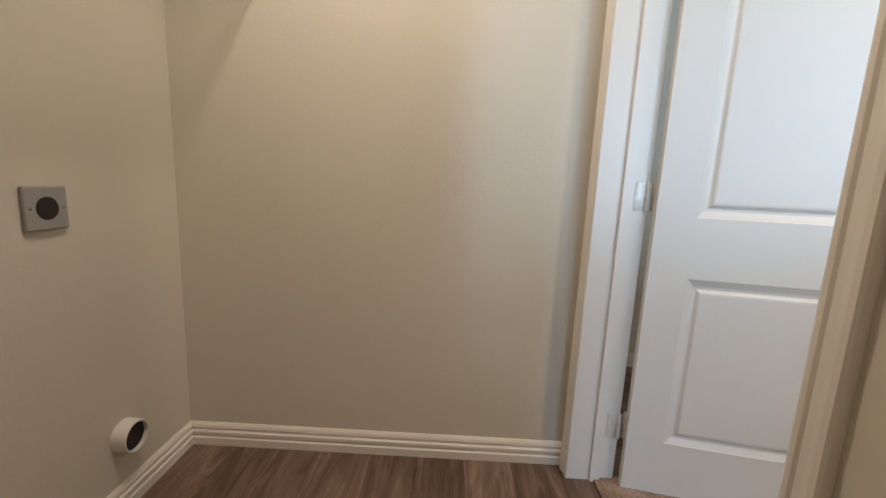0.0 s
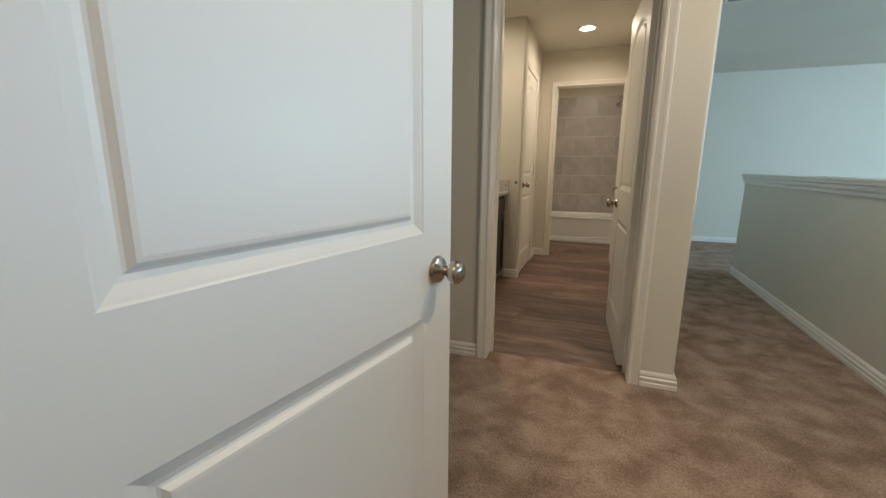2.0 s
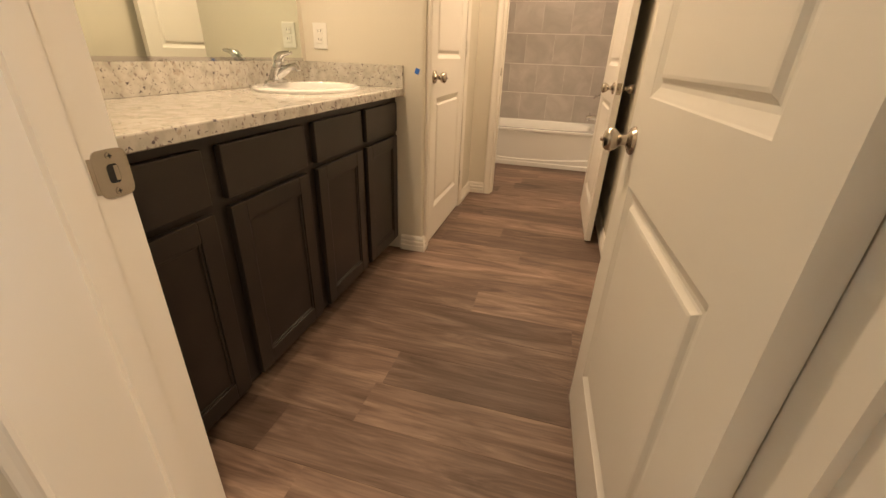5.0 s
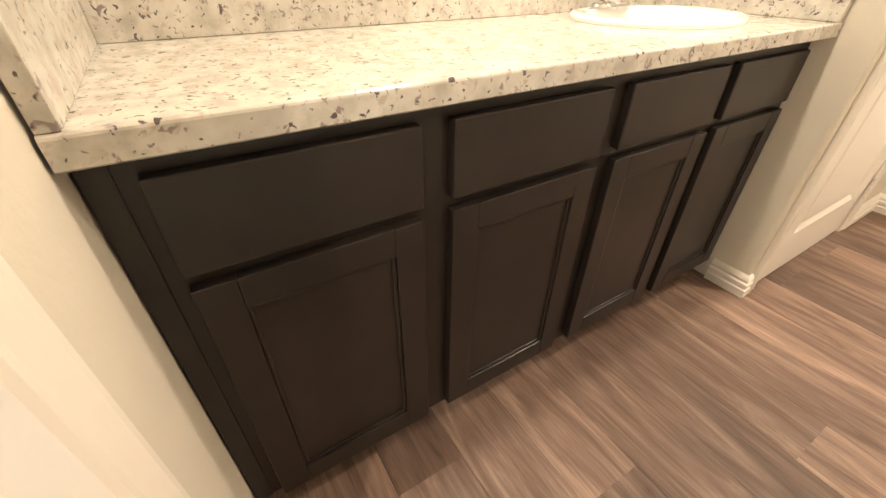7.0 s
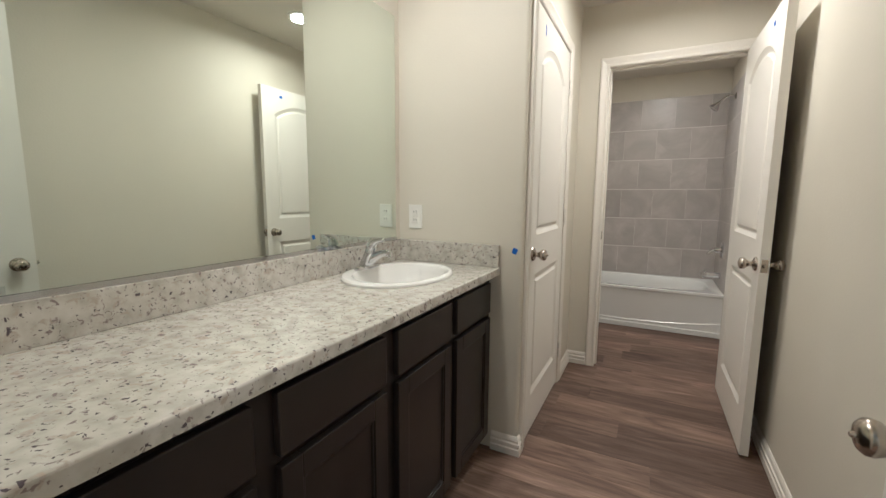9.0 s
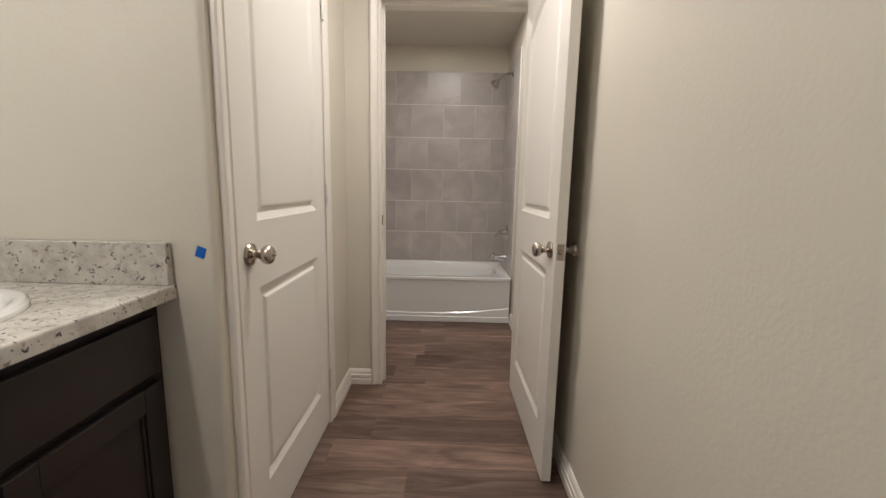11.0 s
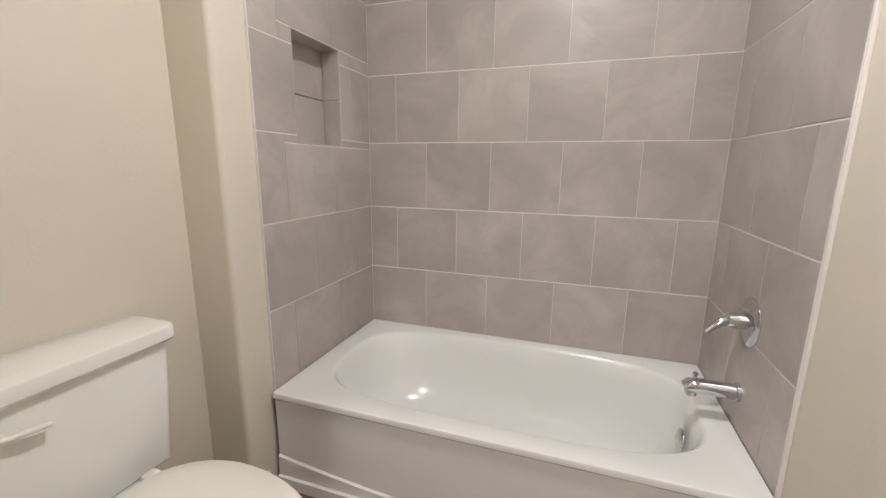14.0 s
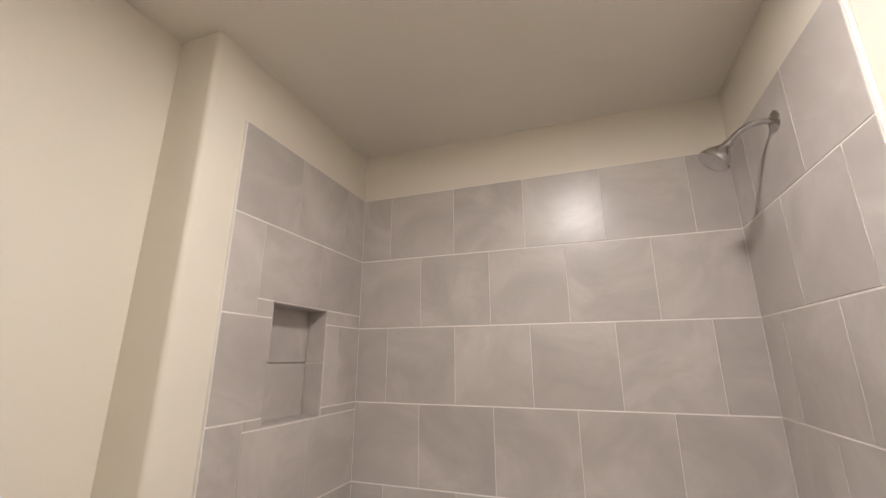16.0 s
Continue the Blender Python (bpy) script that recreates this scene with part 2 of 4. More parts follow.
def box(bm, x0, x1, y0, y1, z0, z1, bevel=0.0, seg=2):
    """Adds a box, with its edges rounded by bevel."""
    m = Matrix.LocRotScale(((x0 + x1) / 2, (y0 + y1) / 2, (z0 + z1) / 2), None, (abs(x1 - x0), abs(y1 - y0), abs(z1 - z0)))
    vs = bmesh.ops.create_cube(bm, size=1, matrix=m)["verts"]
    if bevel:
        es = list({e for v in vs for e in v.link_edges})
        bmesh.ops.bevel(bm, geom=es, offset=bevel, segments=seg, affect="EDGES", profile=0.5)
    return bm


def boxes(*rows, bevel=0.0):
    bm = bmesh.new()
    for r in rows:
        box(bm, *r, bevel=bevel)
    return bm


def loft(bm, loops, cap0=False, cap1=False, closed=True):
    """Joins loops of equal length into a skin."""
    rings = [[bm.verts.new(p) for p in lp] for lp in loops]
    n = len(rings[0])
    for a, b in zip(rings, rings[1:]):
        for i in range(n if closed else n - 1):
            j = (i + 1) % n
            bm.faces.new((a[i], a[j], b[j], b[i]))
    if cap0:
        bm.faces.new(rings[0])
    if cap1:
        bm.faces.new(rings[-1])
    return rings


def lathe(bm, profile, m=None, seg=24):
    """Turns a profile of (radius, height) round z; m places it."""
    m = m or Matrix.Identity(4)
    loops = [[m @ Vector((max(r, 1e-4) * math.cos(a), max(r, 1e-4) * math.sin(a), h)) for a in (2 * math.pi * i / seg for i in range(seg))] for r, h in profile]
    loft(bm, loops, True, True)


def tube(bm, pts, radii, seg=16):
    """A round tube along points."""
    pts = [Vector(p) for p in pts]
    if not isinstance(radii, (list, tuple)):
        radii = [radii] * len(pts)
    loops = []
    up = Vector((0.13, 0.2, 0.97))
    for i, p in enumerate(pts):
        d = (pts[min(i + 1, len(pts) - 1)] - pts[max(i - 1, 0)]).normalized()
        u = d.cross(up)
        if u.length < 0.1:
            u = d.cross(Vector((1, 0, 0)))
        u.normalize()
        v = d.cross(u)
        loops.append([p + radii[i] * (u * math.cos(a) + v * math.sin(a)) for a in (2 * math.pi * k / seg for k in range(seg))])
    loft(bm, loops, True, True)


def sweep(bm, path, profile, place):
    """Sweeps a closed profile of (sideways to the left, out) along a flat path with mitred corners; place maps (u, v, w) to the world."""
    pts = [Vector(p) for p in path]
    loops = []
    for i, p in enumerate(pts):
        d0 = (p - pts[i - 1]).normalized() if i else None
        d1 = (pts[i + 1] - p).normalized() if i < len(pts) - 1 else None
        d0, d1 = d0 or d1, d1 or d0
        n0, n1 = Vector((-d0.y, d0.x)), Vector((-d1.y, d1.x))
        n = (n0 + n1)
        n = n * (1 / max(0.15, n.dot(n0)))
        loops.append([place(p.x + n.x * s, p.y + n.y * s, h) for s, h in profile])
    loft(bm, loops, True, True)


def flat_with_holes(bm, outline, holes, z=0.0):
    """A flat face with holes; returns the vertices of each loop."""
    rings, edges = [], []
    for lp in (outline, *holes):
        vs = [bm.verts.new((p[0], p[1], z)) for p in lp]
        edges += [bm.edges.new((vs[i], vs[(i + 1) % len(vs)])) for i in range(len(vs))]
        rings.append(vs)
    bmesh.ops.triangle_fill(bm, use_beauty=True, edges=edges)
    return rings


def inset(loop, d):
    """A convex loop (anticlockwise) moved inwards by d."""
    out, n = [], len(loop)
    for i in range(n):
        a, b, c = (Vector(loop[(i + k) % n]) for k in (-1, 0, 1))
        d0, d1 = (b - a).normalized(), (c - b).normalized()
        n0, n1 = Vector((-d0.y, d0.x)), Vector((-d1.y, d1.x))
        s = n0 + n1
        out.append(b + s * (d / max(0.3, s.dot(n0))))
    return out


BASE = [(0, 0), (0.017, 0), (0.017, 0.030), (0.012, 0.034), (0.012, 0.040), (0.0155, 0.044), (0.0155, 0.055), (0.0095, 0.060), (0.0095, 0.066), (0.0118, 0.070), (0.0085, 0.080), (0.003, 0.088), (0, 0.088)]
CASING = [(0, 0), (0.0, 0.009), (0.006, 0.013), (0.014, 0.0135), (0.018, 0.010), (0.032, 0.0135), (0.045, 0.018), (0.054, 0.018), (0.057, 0.014), (0.057, 0)]


def baseboard(path):
    """path runs with the room on its left."""
    bm = bmesh.new()
    sweep(bm, path, BASE, lambda u, v, w: (u, v, w))
    return tagged(part("baseboard", bm, TRIM), "white painted stepped wooden baseboard along the wall", "baseboard", kind="structure")


def casing(path, place):
    bm = bmesh.new()
    sweep(bm, path, CASING, place)
    return tagged(part("trim", bm, TRIM), "white painted moulded casing round a doorway", "trim", kind="structure")


def wall(name, *rows, mat=None, corner=None, label="beige painted drywall with light orange-peel texture"):
    """Drywall built of boxes; the outer corner at corner is rounded."""
    bm = boxes(*rows)
    if corner:
        es = [e for e in bm.edges if all(abs(v.co.x - corner[0]) < 1e-4 and abs(v.co.y - corner[1]) < 1e-4 for v in e.verts)]
        bmesh.ops.bevel(bm, geom=es, offset=0.016, segments=5, affect="EDGES", profile=0.5)
    return tagged(part(name, bm, mat or PAINT, smooth=bool(corner)), label, "wall", kind="structure")


def hole_wall_y(name, x0, x1, y0, y1, a, b, top, corner=None):
    """A wall across x with a doorway from a to b."""
    return wall(name, (x0, a, y0, y1, 0, CEIL), (b, x1, y0, y1, 0, CEIL), (a, b, y0, y1, top, CEIL), corner=corner)


# ---- the large structure ----
EW0, EW1 = 3.91, 4.085      # wall between hall and bathroom
LW0, LW1 = 1.715, 1.862      # wall between laundry and hall
TW0, TW1 = 6.985, 7.10       # wall between vanity room and tub room
RX, RX1 = 1.452, 1.548        # bathroom's long wall, inner and hall side
BX = -0.215                  # wall behind the vanity
CX = 0.425                   # closet wall
CY = 5.748                   # end wall of the vanity
BD0, BD1 = 0.585, 1.333      # bathroom doorway
LD0, LD1 = 0.592, 1.418       # laundry doorway
TD0, TD1 = 0.612, 1.376      # tub room doorway
CD0, CD1 = 5.835, 6.590        # closet doorway
LLX = 0.508                  # laundry long wall
LBY = 0.28                  # laundry back wall
HX = -0.375                   # hall end wall
TLX, SY = -0.177, 7.975      # tub room side wall and the face of the alcove's end wall
TUBY, BACK = 8.085, 8.845     # front of the tub, tiled back wall
AX0, AX1 = 0.0, 1.50         # tiled side walls
HEAD = 2.034
FAR, EAST = 8.86, 7.4
WY0, WY1, WZ0, WZ1 = 2.75, 3.95, 0.72, 2.12     # unseen window of the loft

hole_wall_y("wall_1", HX, RX1, EW0, EW1, BD0 - 0.02, BD1 + 0.02, HEAD + 0.02, corner=(RX1, EW0))
hole_wall_y("wall_2", HX, 2.42, LW0, LW1, LD0 - 0.02, LD1 + 0.02, HEAD + 0.02)
hole_wall_y("wall_3", TLX - 0.11, RX, TW0, TW1, TD0 - 0.02, TD1 + 0.02, HEAD + 0.02)
wall("wall_4", (RX, RX1, EW1, 7.10, 0, CEIL), (1.512, RX1 + 0.07, 7.10, 9.0, 0, CEIL))
wall("wall_5", (BX - 0.11, BX, EW1, CY, 0, CEIL))
wall("wall_6", (BX - 0.11, CX, CY, CY + 0.1, 0, CEIL), corner=(CX, CY))
wall("wall_7", (CX - 0.1, CX, CY + 0.1, CD0 - 0.02, 0, CEIL), (CX - 0.1, CX, CD1 + 0.02, TW0, 0, CEIL), (CX - 0.1, CX, CD0 - 0.02, CD1 + 0.02, HEAD + 0.02, CEIL))
wall("wall_8", (TLX - 0.11, TLX, TW1, SY, 0, CEIL))
wall("wall_10", (-0.11, 1.512, BACK + 0.012, BACK + 0.12, 0, CEIL))
wall("wall_11", (LLX - 0.11, LLX, LBY, LW0, 0, CEIL))
wall("wall_12", (LLX - 0.11, 2.42, LBY - 0.11, LBY, 0, CEIL))
wall("wall_13", (2.42, 2.53, LBY - 0.11, LW1, 0, CEIL))
wall("wall_14", (HX - 0.11, HX, LW0, EW1, 0, CEIL))
wall("wall_15", (RX1 + 0.07, EAST + 0.11, FAR, FAR + 0.11, 0, CEIL))
# the loft's outer wall, with the openings of both unseen windows that light it
wall("wall_16", (EAST, EAST + 0.11, -1.2, WY0, 0, CEIL), (EAST, EAST + 0.11, WY1, WY0 + 2.4, 0, CEIL), (EAST, EAST + 0.11, WY1 + 2.4, FAR, 0, CEIL), *[(EAST, EAST + 0.11, WY0 + d, WY1 + d, a, b) for d in (0, 2.4) for a, b in ((0, WZ0), (WZ1, CEIL))])
wall("wall_17", (2.53, EAST + 0.11, -1.31, -1.2, 0, CEIL))
wall("wall_18", (2.42, 2.53, -1.2, LBY - 0.11, 0, CEIL))

# alcove end wall with its niche
NY0, NY1, NZ0, NZ1, ND = 8.308, 8.605, 1.252, 1.642, 0.085
wall("wall_9", (-0.11, -0.012, SY, NY0, 0, CEIL), (-0.11, -0.012, NY1, BACK + 0.012, 0, CEIL), (-0.11, -0.012, NY0, NY1, 0, NZ0), (-0.11, -0.012, NY0, NY1, NZ1, CEIL),
     (-0.13, -ND - 0.012, NY0 - 0.05, NY1 + 0.05, NZ0 - 0.05, NZ1 + 0.05), (TLX, -0.11, SY, SY + 0.1, 0, CEIL), corner=(-0.012, SY))

tagged(part("ceiling", boxes((-0.6, EAST + 0.2, -1.4, FAR + 0.2, CEIL, CEIL + 0.1)), CEILP), "beige textured drywall ceiling", "ceiling", kind="structure")
tagged(part("floor", boxes((-0.6, EAST + 0.2, -1.4, FAR + 0.2, -0.12, -0.012)), TOEKICK), "dark subfloor under the planks and carpet", "floor", kind="structure")

PILE = 0.010
carpet = boxes((HX, RX1, LW1 - 0.06, EW0 + 0.092, -0.02, PILE), (RX1, EAST, LW1 - 0.06, FAR, -0.02, PILE), (2.53, EAST, -1.2, LW1 - 0.06, -0.02, PILE))
tagged(part("carpet_floor", carpet, CARPET), "tan cut-pile carpet with footprints and vacuum marks", "carpet", kind="structure")

# baseboards
baseboard([(BD0 - 0.06, EW0), (HX, EW0), (HX, LW1), (LD0 - 0.06, LW1)])
baseboard([(RX1, 7.2), (RX1, EW0), (BD1 + 0.06, EW0)])
baseboard([(EAST, 4.0), (EAST, FAR), (RX1 + 0.07, FAR)])
baseboard([(CX, CD0 - 0.06), (CX, CY), (0.30, CY)])
baseboard([(TD0 - 0.06, TW0), (CX, TW0), (CX, CD1 + 0.06)])
baseboard([(RX, EW1), (RX, TW0)])
baseboard([(1.512, TW1), (1.512, TUBY - 0.002)])
baseboard([(-0.012, TUBY - 0.03), (-0.012, SY), (TLX, SY), (TLX, TW1), (TD0 - 0.06, TW1)])
baseboard([(LD0 - 0.06, LW0), (LLX, LW0), (LLX, LBY), (2.42, LBY), (2.42, LW0), (LD1 + 0.06, LW0)])


# casings and jambs of the doorways
def doorway_y(a, b, y0, y1, stop_y):
    casing([(b, 0), (b, HEAD), (a, HEAD), (a, 0)][::-1], lambda u, v, w: (u, y0 - w, v))
    casing([(a, 0), (a, HEAD), (b, HEAD), (b, 0)], lambda u, v, w: (u, y1 + w, v))
    bm = boxes((a - 0.019, a, y0, y1, 0, HEAD + 0.019), (b, b + 0.019, y0, y1, 0, HEAD + 0.019), (a, b, y0, y1, HEAD, HEAD + 0.019),
               (a, a + 0.011, stop_y, stop_y + 0.034, 0, HEAD), (b - 0.011, b, stop_y, stop_y + 0.034, 0, HEAD), (a + 0.011, b - 0.011, stop_y, stop_y + 0.034, HEAD - 0.011, HEAD))
    return tagged(part("trim", bm, TRIM), "white painted wooden door jamb with stop", "trim", kind="structure")


doorway_y(BD0, BD1, EW0, EW1, EW1 - 0.075)
doorway_y(LD0, LD1, LW0, LW1, LW1 - 0.075)
doorway_y(TD0, TD1, TW0, TW1, TW0 + 0.04)
casing([(CD1, 0), (CD1, HEAD), (CD0, HEAD), (CD0, 0)][::-1], lambda u, v, w: (CX + w, u, v))
tagged(part("trim", boxes((CX - 0.1, CX, CD0 - 0.019, CD0, 0, HEAD + 0.019), (CX - 0.1, CX, CD1, CD1 + 0.019, 0, HEAD + 0.019), (CX - 0.1, CX, CD0, CD1, HEAD, HEAD + 0.019)), TRIM), "white painted wooden door jamb", "trim", kind="structure")


# ---- doors ----
def panel_loop(x0, x1, z0, z1, arch):
    pts = [(x0, z0), (x1, z0)]
    if not arch:
        return pts + [(x1, z1), (x0, z1)]
    n = 14
    half, mid = (x1 - x0) / 2, (x0 + x1) / 2
    rad = (half * half + arch * arch) / (2 * arch)
    for i in range(n + 1):
        u = half - 2 * half * i / n
        pts.append((mid + u, z1 - arch + math.sqrt(rad * rad - u * u) - (rad - arch)))
    return pts


def door_leaf(width, height, thick, drop):
    """A moulded two-panel leaf: x along it from the hinge, y through it, z up; the upper panel is arched."""
    bm = bmesh.new()
    st = 0.115
    panels = [panel_loop(st, width - st, 0.19, 0.793 - drop, 0.0), panel_loop(st, width - st, 0.985 - drop, height - 0.115, 0.09)]
    outline = [(0, 0), (width, 0), (width, height), (0, height)]
    for side in (0, 1):
        s = -1 if side else 1
        y = thick if side else 0.0
        b2 = bmesh.new()
        rings = flat_with_holes(b2, outline, panels)
        for lp, ring in zip(panels, rings[1:]):
            prev = ring
            for d, depth in ((0.003, 0.002), (0.008, 0.004), (0.022, 0.0105), (0.030, 0.0115), (0.034, 0.0100), (0.041, 0.0035), (0.047, 0.0025)):
                cur = [b2.verts.new((q[0], q[1], -depth)) for q in inset(lp, d)]
                for i in range(len(cur)):
                    j = (i + 1) % len(cur)
                    b2.faces.new((prev[i], prev[j], cur[j], cur[i]))
                prev = cur
            b2.faces.new(prev)
        for v in b2.verts:
            v.co = Vector((v.co.x, y - s * v.co.z, v.co.y))
        me = bpy.data.meshes.new("side")
        b2.to_mesh(me)
        b2.free()
        bm.from_mesh(me)
        bpy.data.meshes.remove(me)
    edge = [[(x, y, z) for x, z in outline] for y in (0.0, thick)]
    loft(bm, edge)
    bmesh.ops.remove_doubles(bm, verts=bm.verts, dist=1e-5)
    return bm


def knob_bm(m, lock=False):
    bm = bmesh.new()
    lathe(bm, [(0.032, 0), (0.0325, 0.003), (0.029, 0.009), (0.018, 0.013), (0.0115, 0.017), (0.0115, 0.028), (0.016, 0.034), (0.0235, 0.041), (0.0265, 0.050), (0.0255, 0.058), (0.020, 0.064), (0.010, 0.067), (0, 0.0675)], m, 28)
    if lock:
        lathe(bm, [(0.0045, 0.066), (0.0045, 0.072), (0.003, 0.074)], m, 10)
    return bm


def door(name, label, m, width, height=2.014, flip=False, locks=(False, True), drop=0.0, knob=0.902, middle=1.07):
    """Hinge line at the origin, leaf along x, thickness along y (or -y with flip)."""
    thick = 0.035
    d = holder(name, label, "door", "structure", m)
    bm = door_leaf(width, height, thick, drop)
    if flip:
        for v in bm.verts:
            v.co.y -= thick
    y0, y1 = (-thick, 0.0) if flip else (0.0, thick)
    leaf = part("door_leaf", bm, DOORP, d)
    leaf.location = (0.002, 0, 0.012)
    kx, kz = width - 0.060, knob - drop
    part("door_handle", knob_bm(pose(kx, y0, kz, 90, 0, 0), locks[0]), NICKEL, d, "round satin nickel door knob", smooth=True)
    part("door_handle", knob_bm(pose(kx, y1, kz, -90, 0, 0), locks[1]), NICKEL, d, "round satin nickel door knob", smooth=True)
    part("latch_plate", boxes((width + 0.001, width + 0.0035, y0 + 0.005, y1 - 0.005, kz - 0.029, kz + 0.029), bevel=0.0008), NICKEL, d, "satin nickel latch plate")
    bm = bmesh.new()
    lathe(bm, [(0.009, 0), (0.008, 0.01), (0.004, 0.012)], pose(width + 0.003, (y0 + y1) / 2, kz, 0, 90, 0), 12)
    part("latch_bolt", bm, NICKEL, d, smooth=True)
    out = 1 if flip else -1
    for z in (0.22, middle, 1.83):
        bm = bmesh.new()
        lathe(bm, [(0.0065, 0), (0.0065, 0.089)], pose(0.0, out * 0.009, z - 0.0445), 12)
        lathe(bm, [(0.004, 0.089), (0.006, 0.091), (0.004, 0.096)], pose(0.0, out * 0.009, z - 0.0445), 12)
        for k in range(1, 5):
            lathe(bm, [(0.0070, 0), (0.0070, 0.002)], pose(0.0, out * 0.009, z - 0.0445 + k * 0.0178), 12)
        box(bm, 0.0, 0.0025, min(0, -out * 0.03), max(0, -out * 0.03), z - 0.0445, z + 0.0445)
        part("hinge", bm, HINGE, d, "pale metal door hinge spattered with paint", smooth=True)
    return d


# laundry door stands open in the hall, a little past the square
door("door_1", "white moulded two-panel door standing open into the hall", pose(LD0 + 0.008, LW1 + 0.026, 0, 0, 0, 79.0), 0.796, flip=True, drop=0.033, knob=0.907, middle=1.02)
for z in (0.22, 1.02, 1.83):
    bm = boxes((LD0, LD0 + 0.0022, LW1 - 0.034, LW1 + 0.001, z - 0.0445, z + 0.0445), bevel=0.0006)
    for k in range(5):
        lathe(bm, [(0.0068, 0), (0.0068, 0.0165)], pose(LD0 + 0.006, LW1 + 0.007, z - 0.0445 + k * 0.0179), 12)
    for dz in (-0.033, 0.0, 0.033):
        lathe(bm, [(0.0035, 0), (0.0032, 0.0012)], pose(LD0 + 0.002, LW1 - 0.024 + 0.006 * (dz == 0), z + dz, 0, 90, 0), 10)
    tagged(part("jamb_hinge", bm, HINGE, smooth=True), "white painted hinge leaf screwed to the laundry door jamb", "hinge", group="hinge leaves on the laundry jamb")
# bathroom door is open against the long wall
door("door_2", "white moulded arched-panel door open against the bathroom wall", pose(BD1 - 0.002, EW1 + 0.006, 0, 0, 0, 93.2), 0.742, flip=False, drop=0.030, knob=0.898)
# tub room door opens into the vanity room
door("door_3", "white moulded arched-panel door standing open beside the tub room doorway", pose(TD1 - 0.002, TW0 - 0.006, 0, 0, 0, -89.3), 0.758, flip=True, drop=-0.014, knob=0.888)
# closet door is shut
door("door_4", "white moulded arched-panel closet door, shut", pose(CX + 0.004, CD1 - 0.003, 0, 0, 0, -90), CD1 - CD0 - 0.006, flip=True, drop=-0.018, knob=0.910)


def plate(name, label, m, width, height, mat, kind="outlet"):
    """An outlet or switch plate facing +z of m."""
    d = holder(name, label, "outlet", m=m)
    part("cover_plate", boxes((-width / 2, width / 2, -height / 2, height / 2, 0.0, 0.006), bevel=0.0025), mat, d)
    for s in (-1, 1):
        part("receptacle", boxes((-0.0165, 0.0165, s * 0.0195 - 0.014, s * 0.0195 + 0.014, 0.0055, 0.0085), bevel=0.003), mat, d)
        bm = boxes((-0.008, -0.0055, s * 0.0195 - 0.001, s * 0.0195 + 0.009, 0.008, 0.0089), (0.0055, 0.008, s * 0.0195 - 0.001, s * 0.0195 + 0.009, 0.008, 0.0089))
        part("slots", bm, DARK, d)
    return d


plate("wall_outlet", "white duplex outlet on the wall beside the mirror", pose(-0.120, CY, 1.096, 90, 0, 0), 0.075, 0.116, PLASTIC)
plate("wall_outlet", "white duplex outlet low on the hall wall", pose(0.115, EW0, 0.355, 90, 0, 0), 0.075, 0.116, PLASTIC)


def strike(m, label):
    d = holder("strike_plate", label, "strike plate", m=m)
    bm = bmesh.new()
    n, loop = 24, []
    for i in range(n):
        a = 2 * math.pi * i / n
        c, s = math.cos(a), math.sin(a)
        loop.append((0.021 * math.copysign(abs(c) ** 0.4, c), 0.0285 * math.copysign(abs(s) ** 0.4, s)))
    hole = [(0.0072 * math.copysign(abs(math.cos(k * math.pi / 8 + 0.01)) ** 0.6, math.cos(k * math.pi / 8 + 0.01)), 0.0115 * math.copysign(abs(math.sin(k * math.pi / 8 + 0.01)) ** 0.45, math.sin(k * math.pi / 8 + 0.01))) for k in range(16)]
    rings = flat_with_holes(bm, loop, [hole], 0.0018)
    low = [bm.verts.new((p[0], p[1], 0.0)) for p in loop]
    for i in range(n):
        bm.faces.new((rings[0][i], rings[0][(i + 1) % n], low[(i + 1) % n], low[i]))
    part("plate", bm, NICKEL, d)
    # thin black sheet for the shade in the latch hole; the jamb is solid
    part("recess_shade", boxes((-0.008, 0.008, -0.0115, 0.0115, 0.0002, 0.0006)), DARK, d)
    bm = bmesh.new()
    loft(bm, [[(0.0075, y, 0.0016), (0.005, y, 0.0013), (0.002, y, 0.0008)] for y in (-0.009, 0.009)], closed=False)
    part("tongue", bm, NICKEL, d)
    bm = bmesh.new()
    loft(bm, [[(-0.020, y, 0.0017), (-0.024, y, 0.001), (-0.027, y, -0.002), (-0.0285, y, -0.006)] for y in (-0.021, 0.021)], closed=False)
    part("lip", bm, NICKEL, d)
    for s in (-1, 1):
        bm = bmesh.new()
        lathe(bm, [(0.0042, 0.0015), (0.0042, 0.0026), (0.002, 0.0030)], pose(0, s * 0.021, 0), 12)
        screw = part("screw", bm, NICKEL, d, smooth=True)
        part("slot", boxes((-0.0026, 0.0026, s * 0.021 - 0.0006, s * 0.021 + 0.0006, 0.0027, 0.0032), (-0.0006, 0.0006, s * 0.021 - 0.0026, s * 0.021 + 0.0026, 0.0027, 0.00325)), DARK, screw)
    return d


strike(pose(BD0, EW1 - 0.0065, 0.891, 90, 0, 90), "satin nickel strike plate on the bathroom door jamb")
strike(pose(TD0, TW0 + 0.030, 0.935, 90, 0, 90), "satin nickel strike plate on the tub room jamb")


# ---- vanity ----
VY0, VY1 = EW1 + 0.004, CY - 0.003
FX = 0.274                    # face frame
CT = 0.880


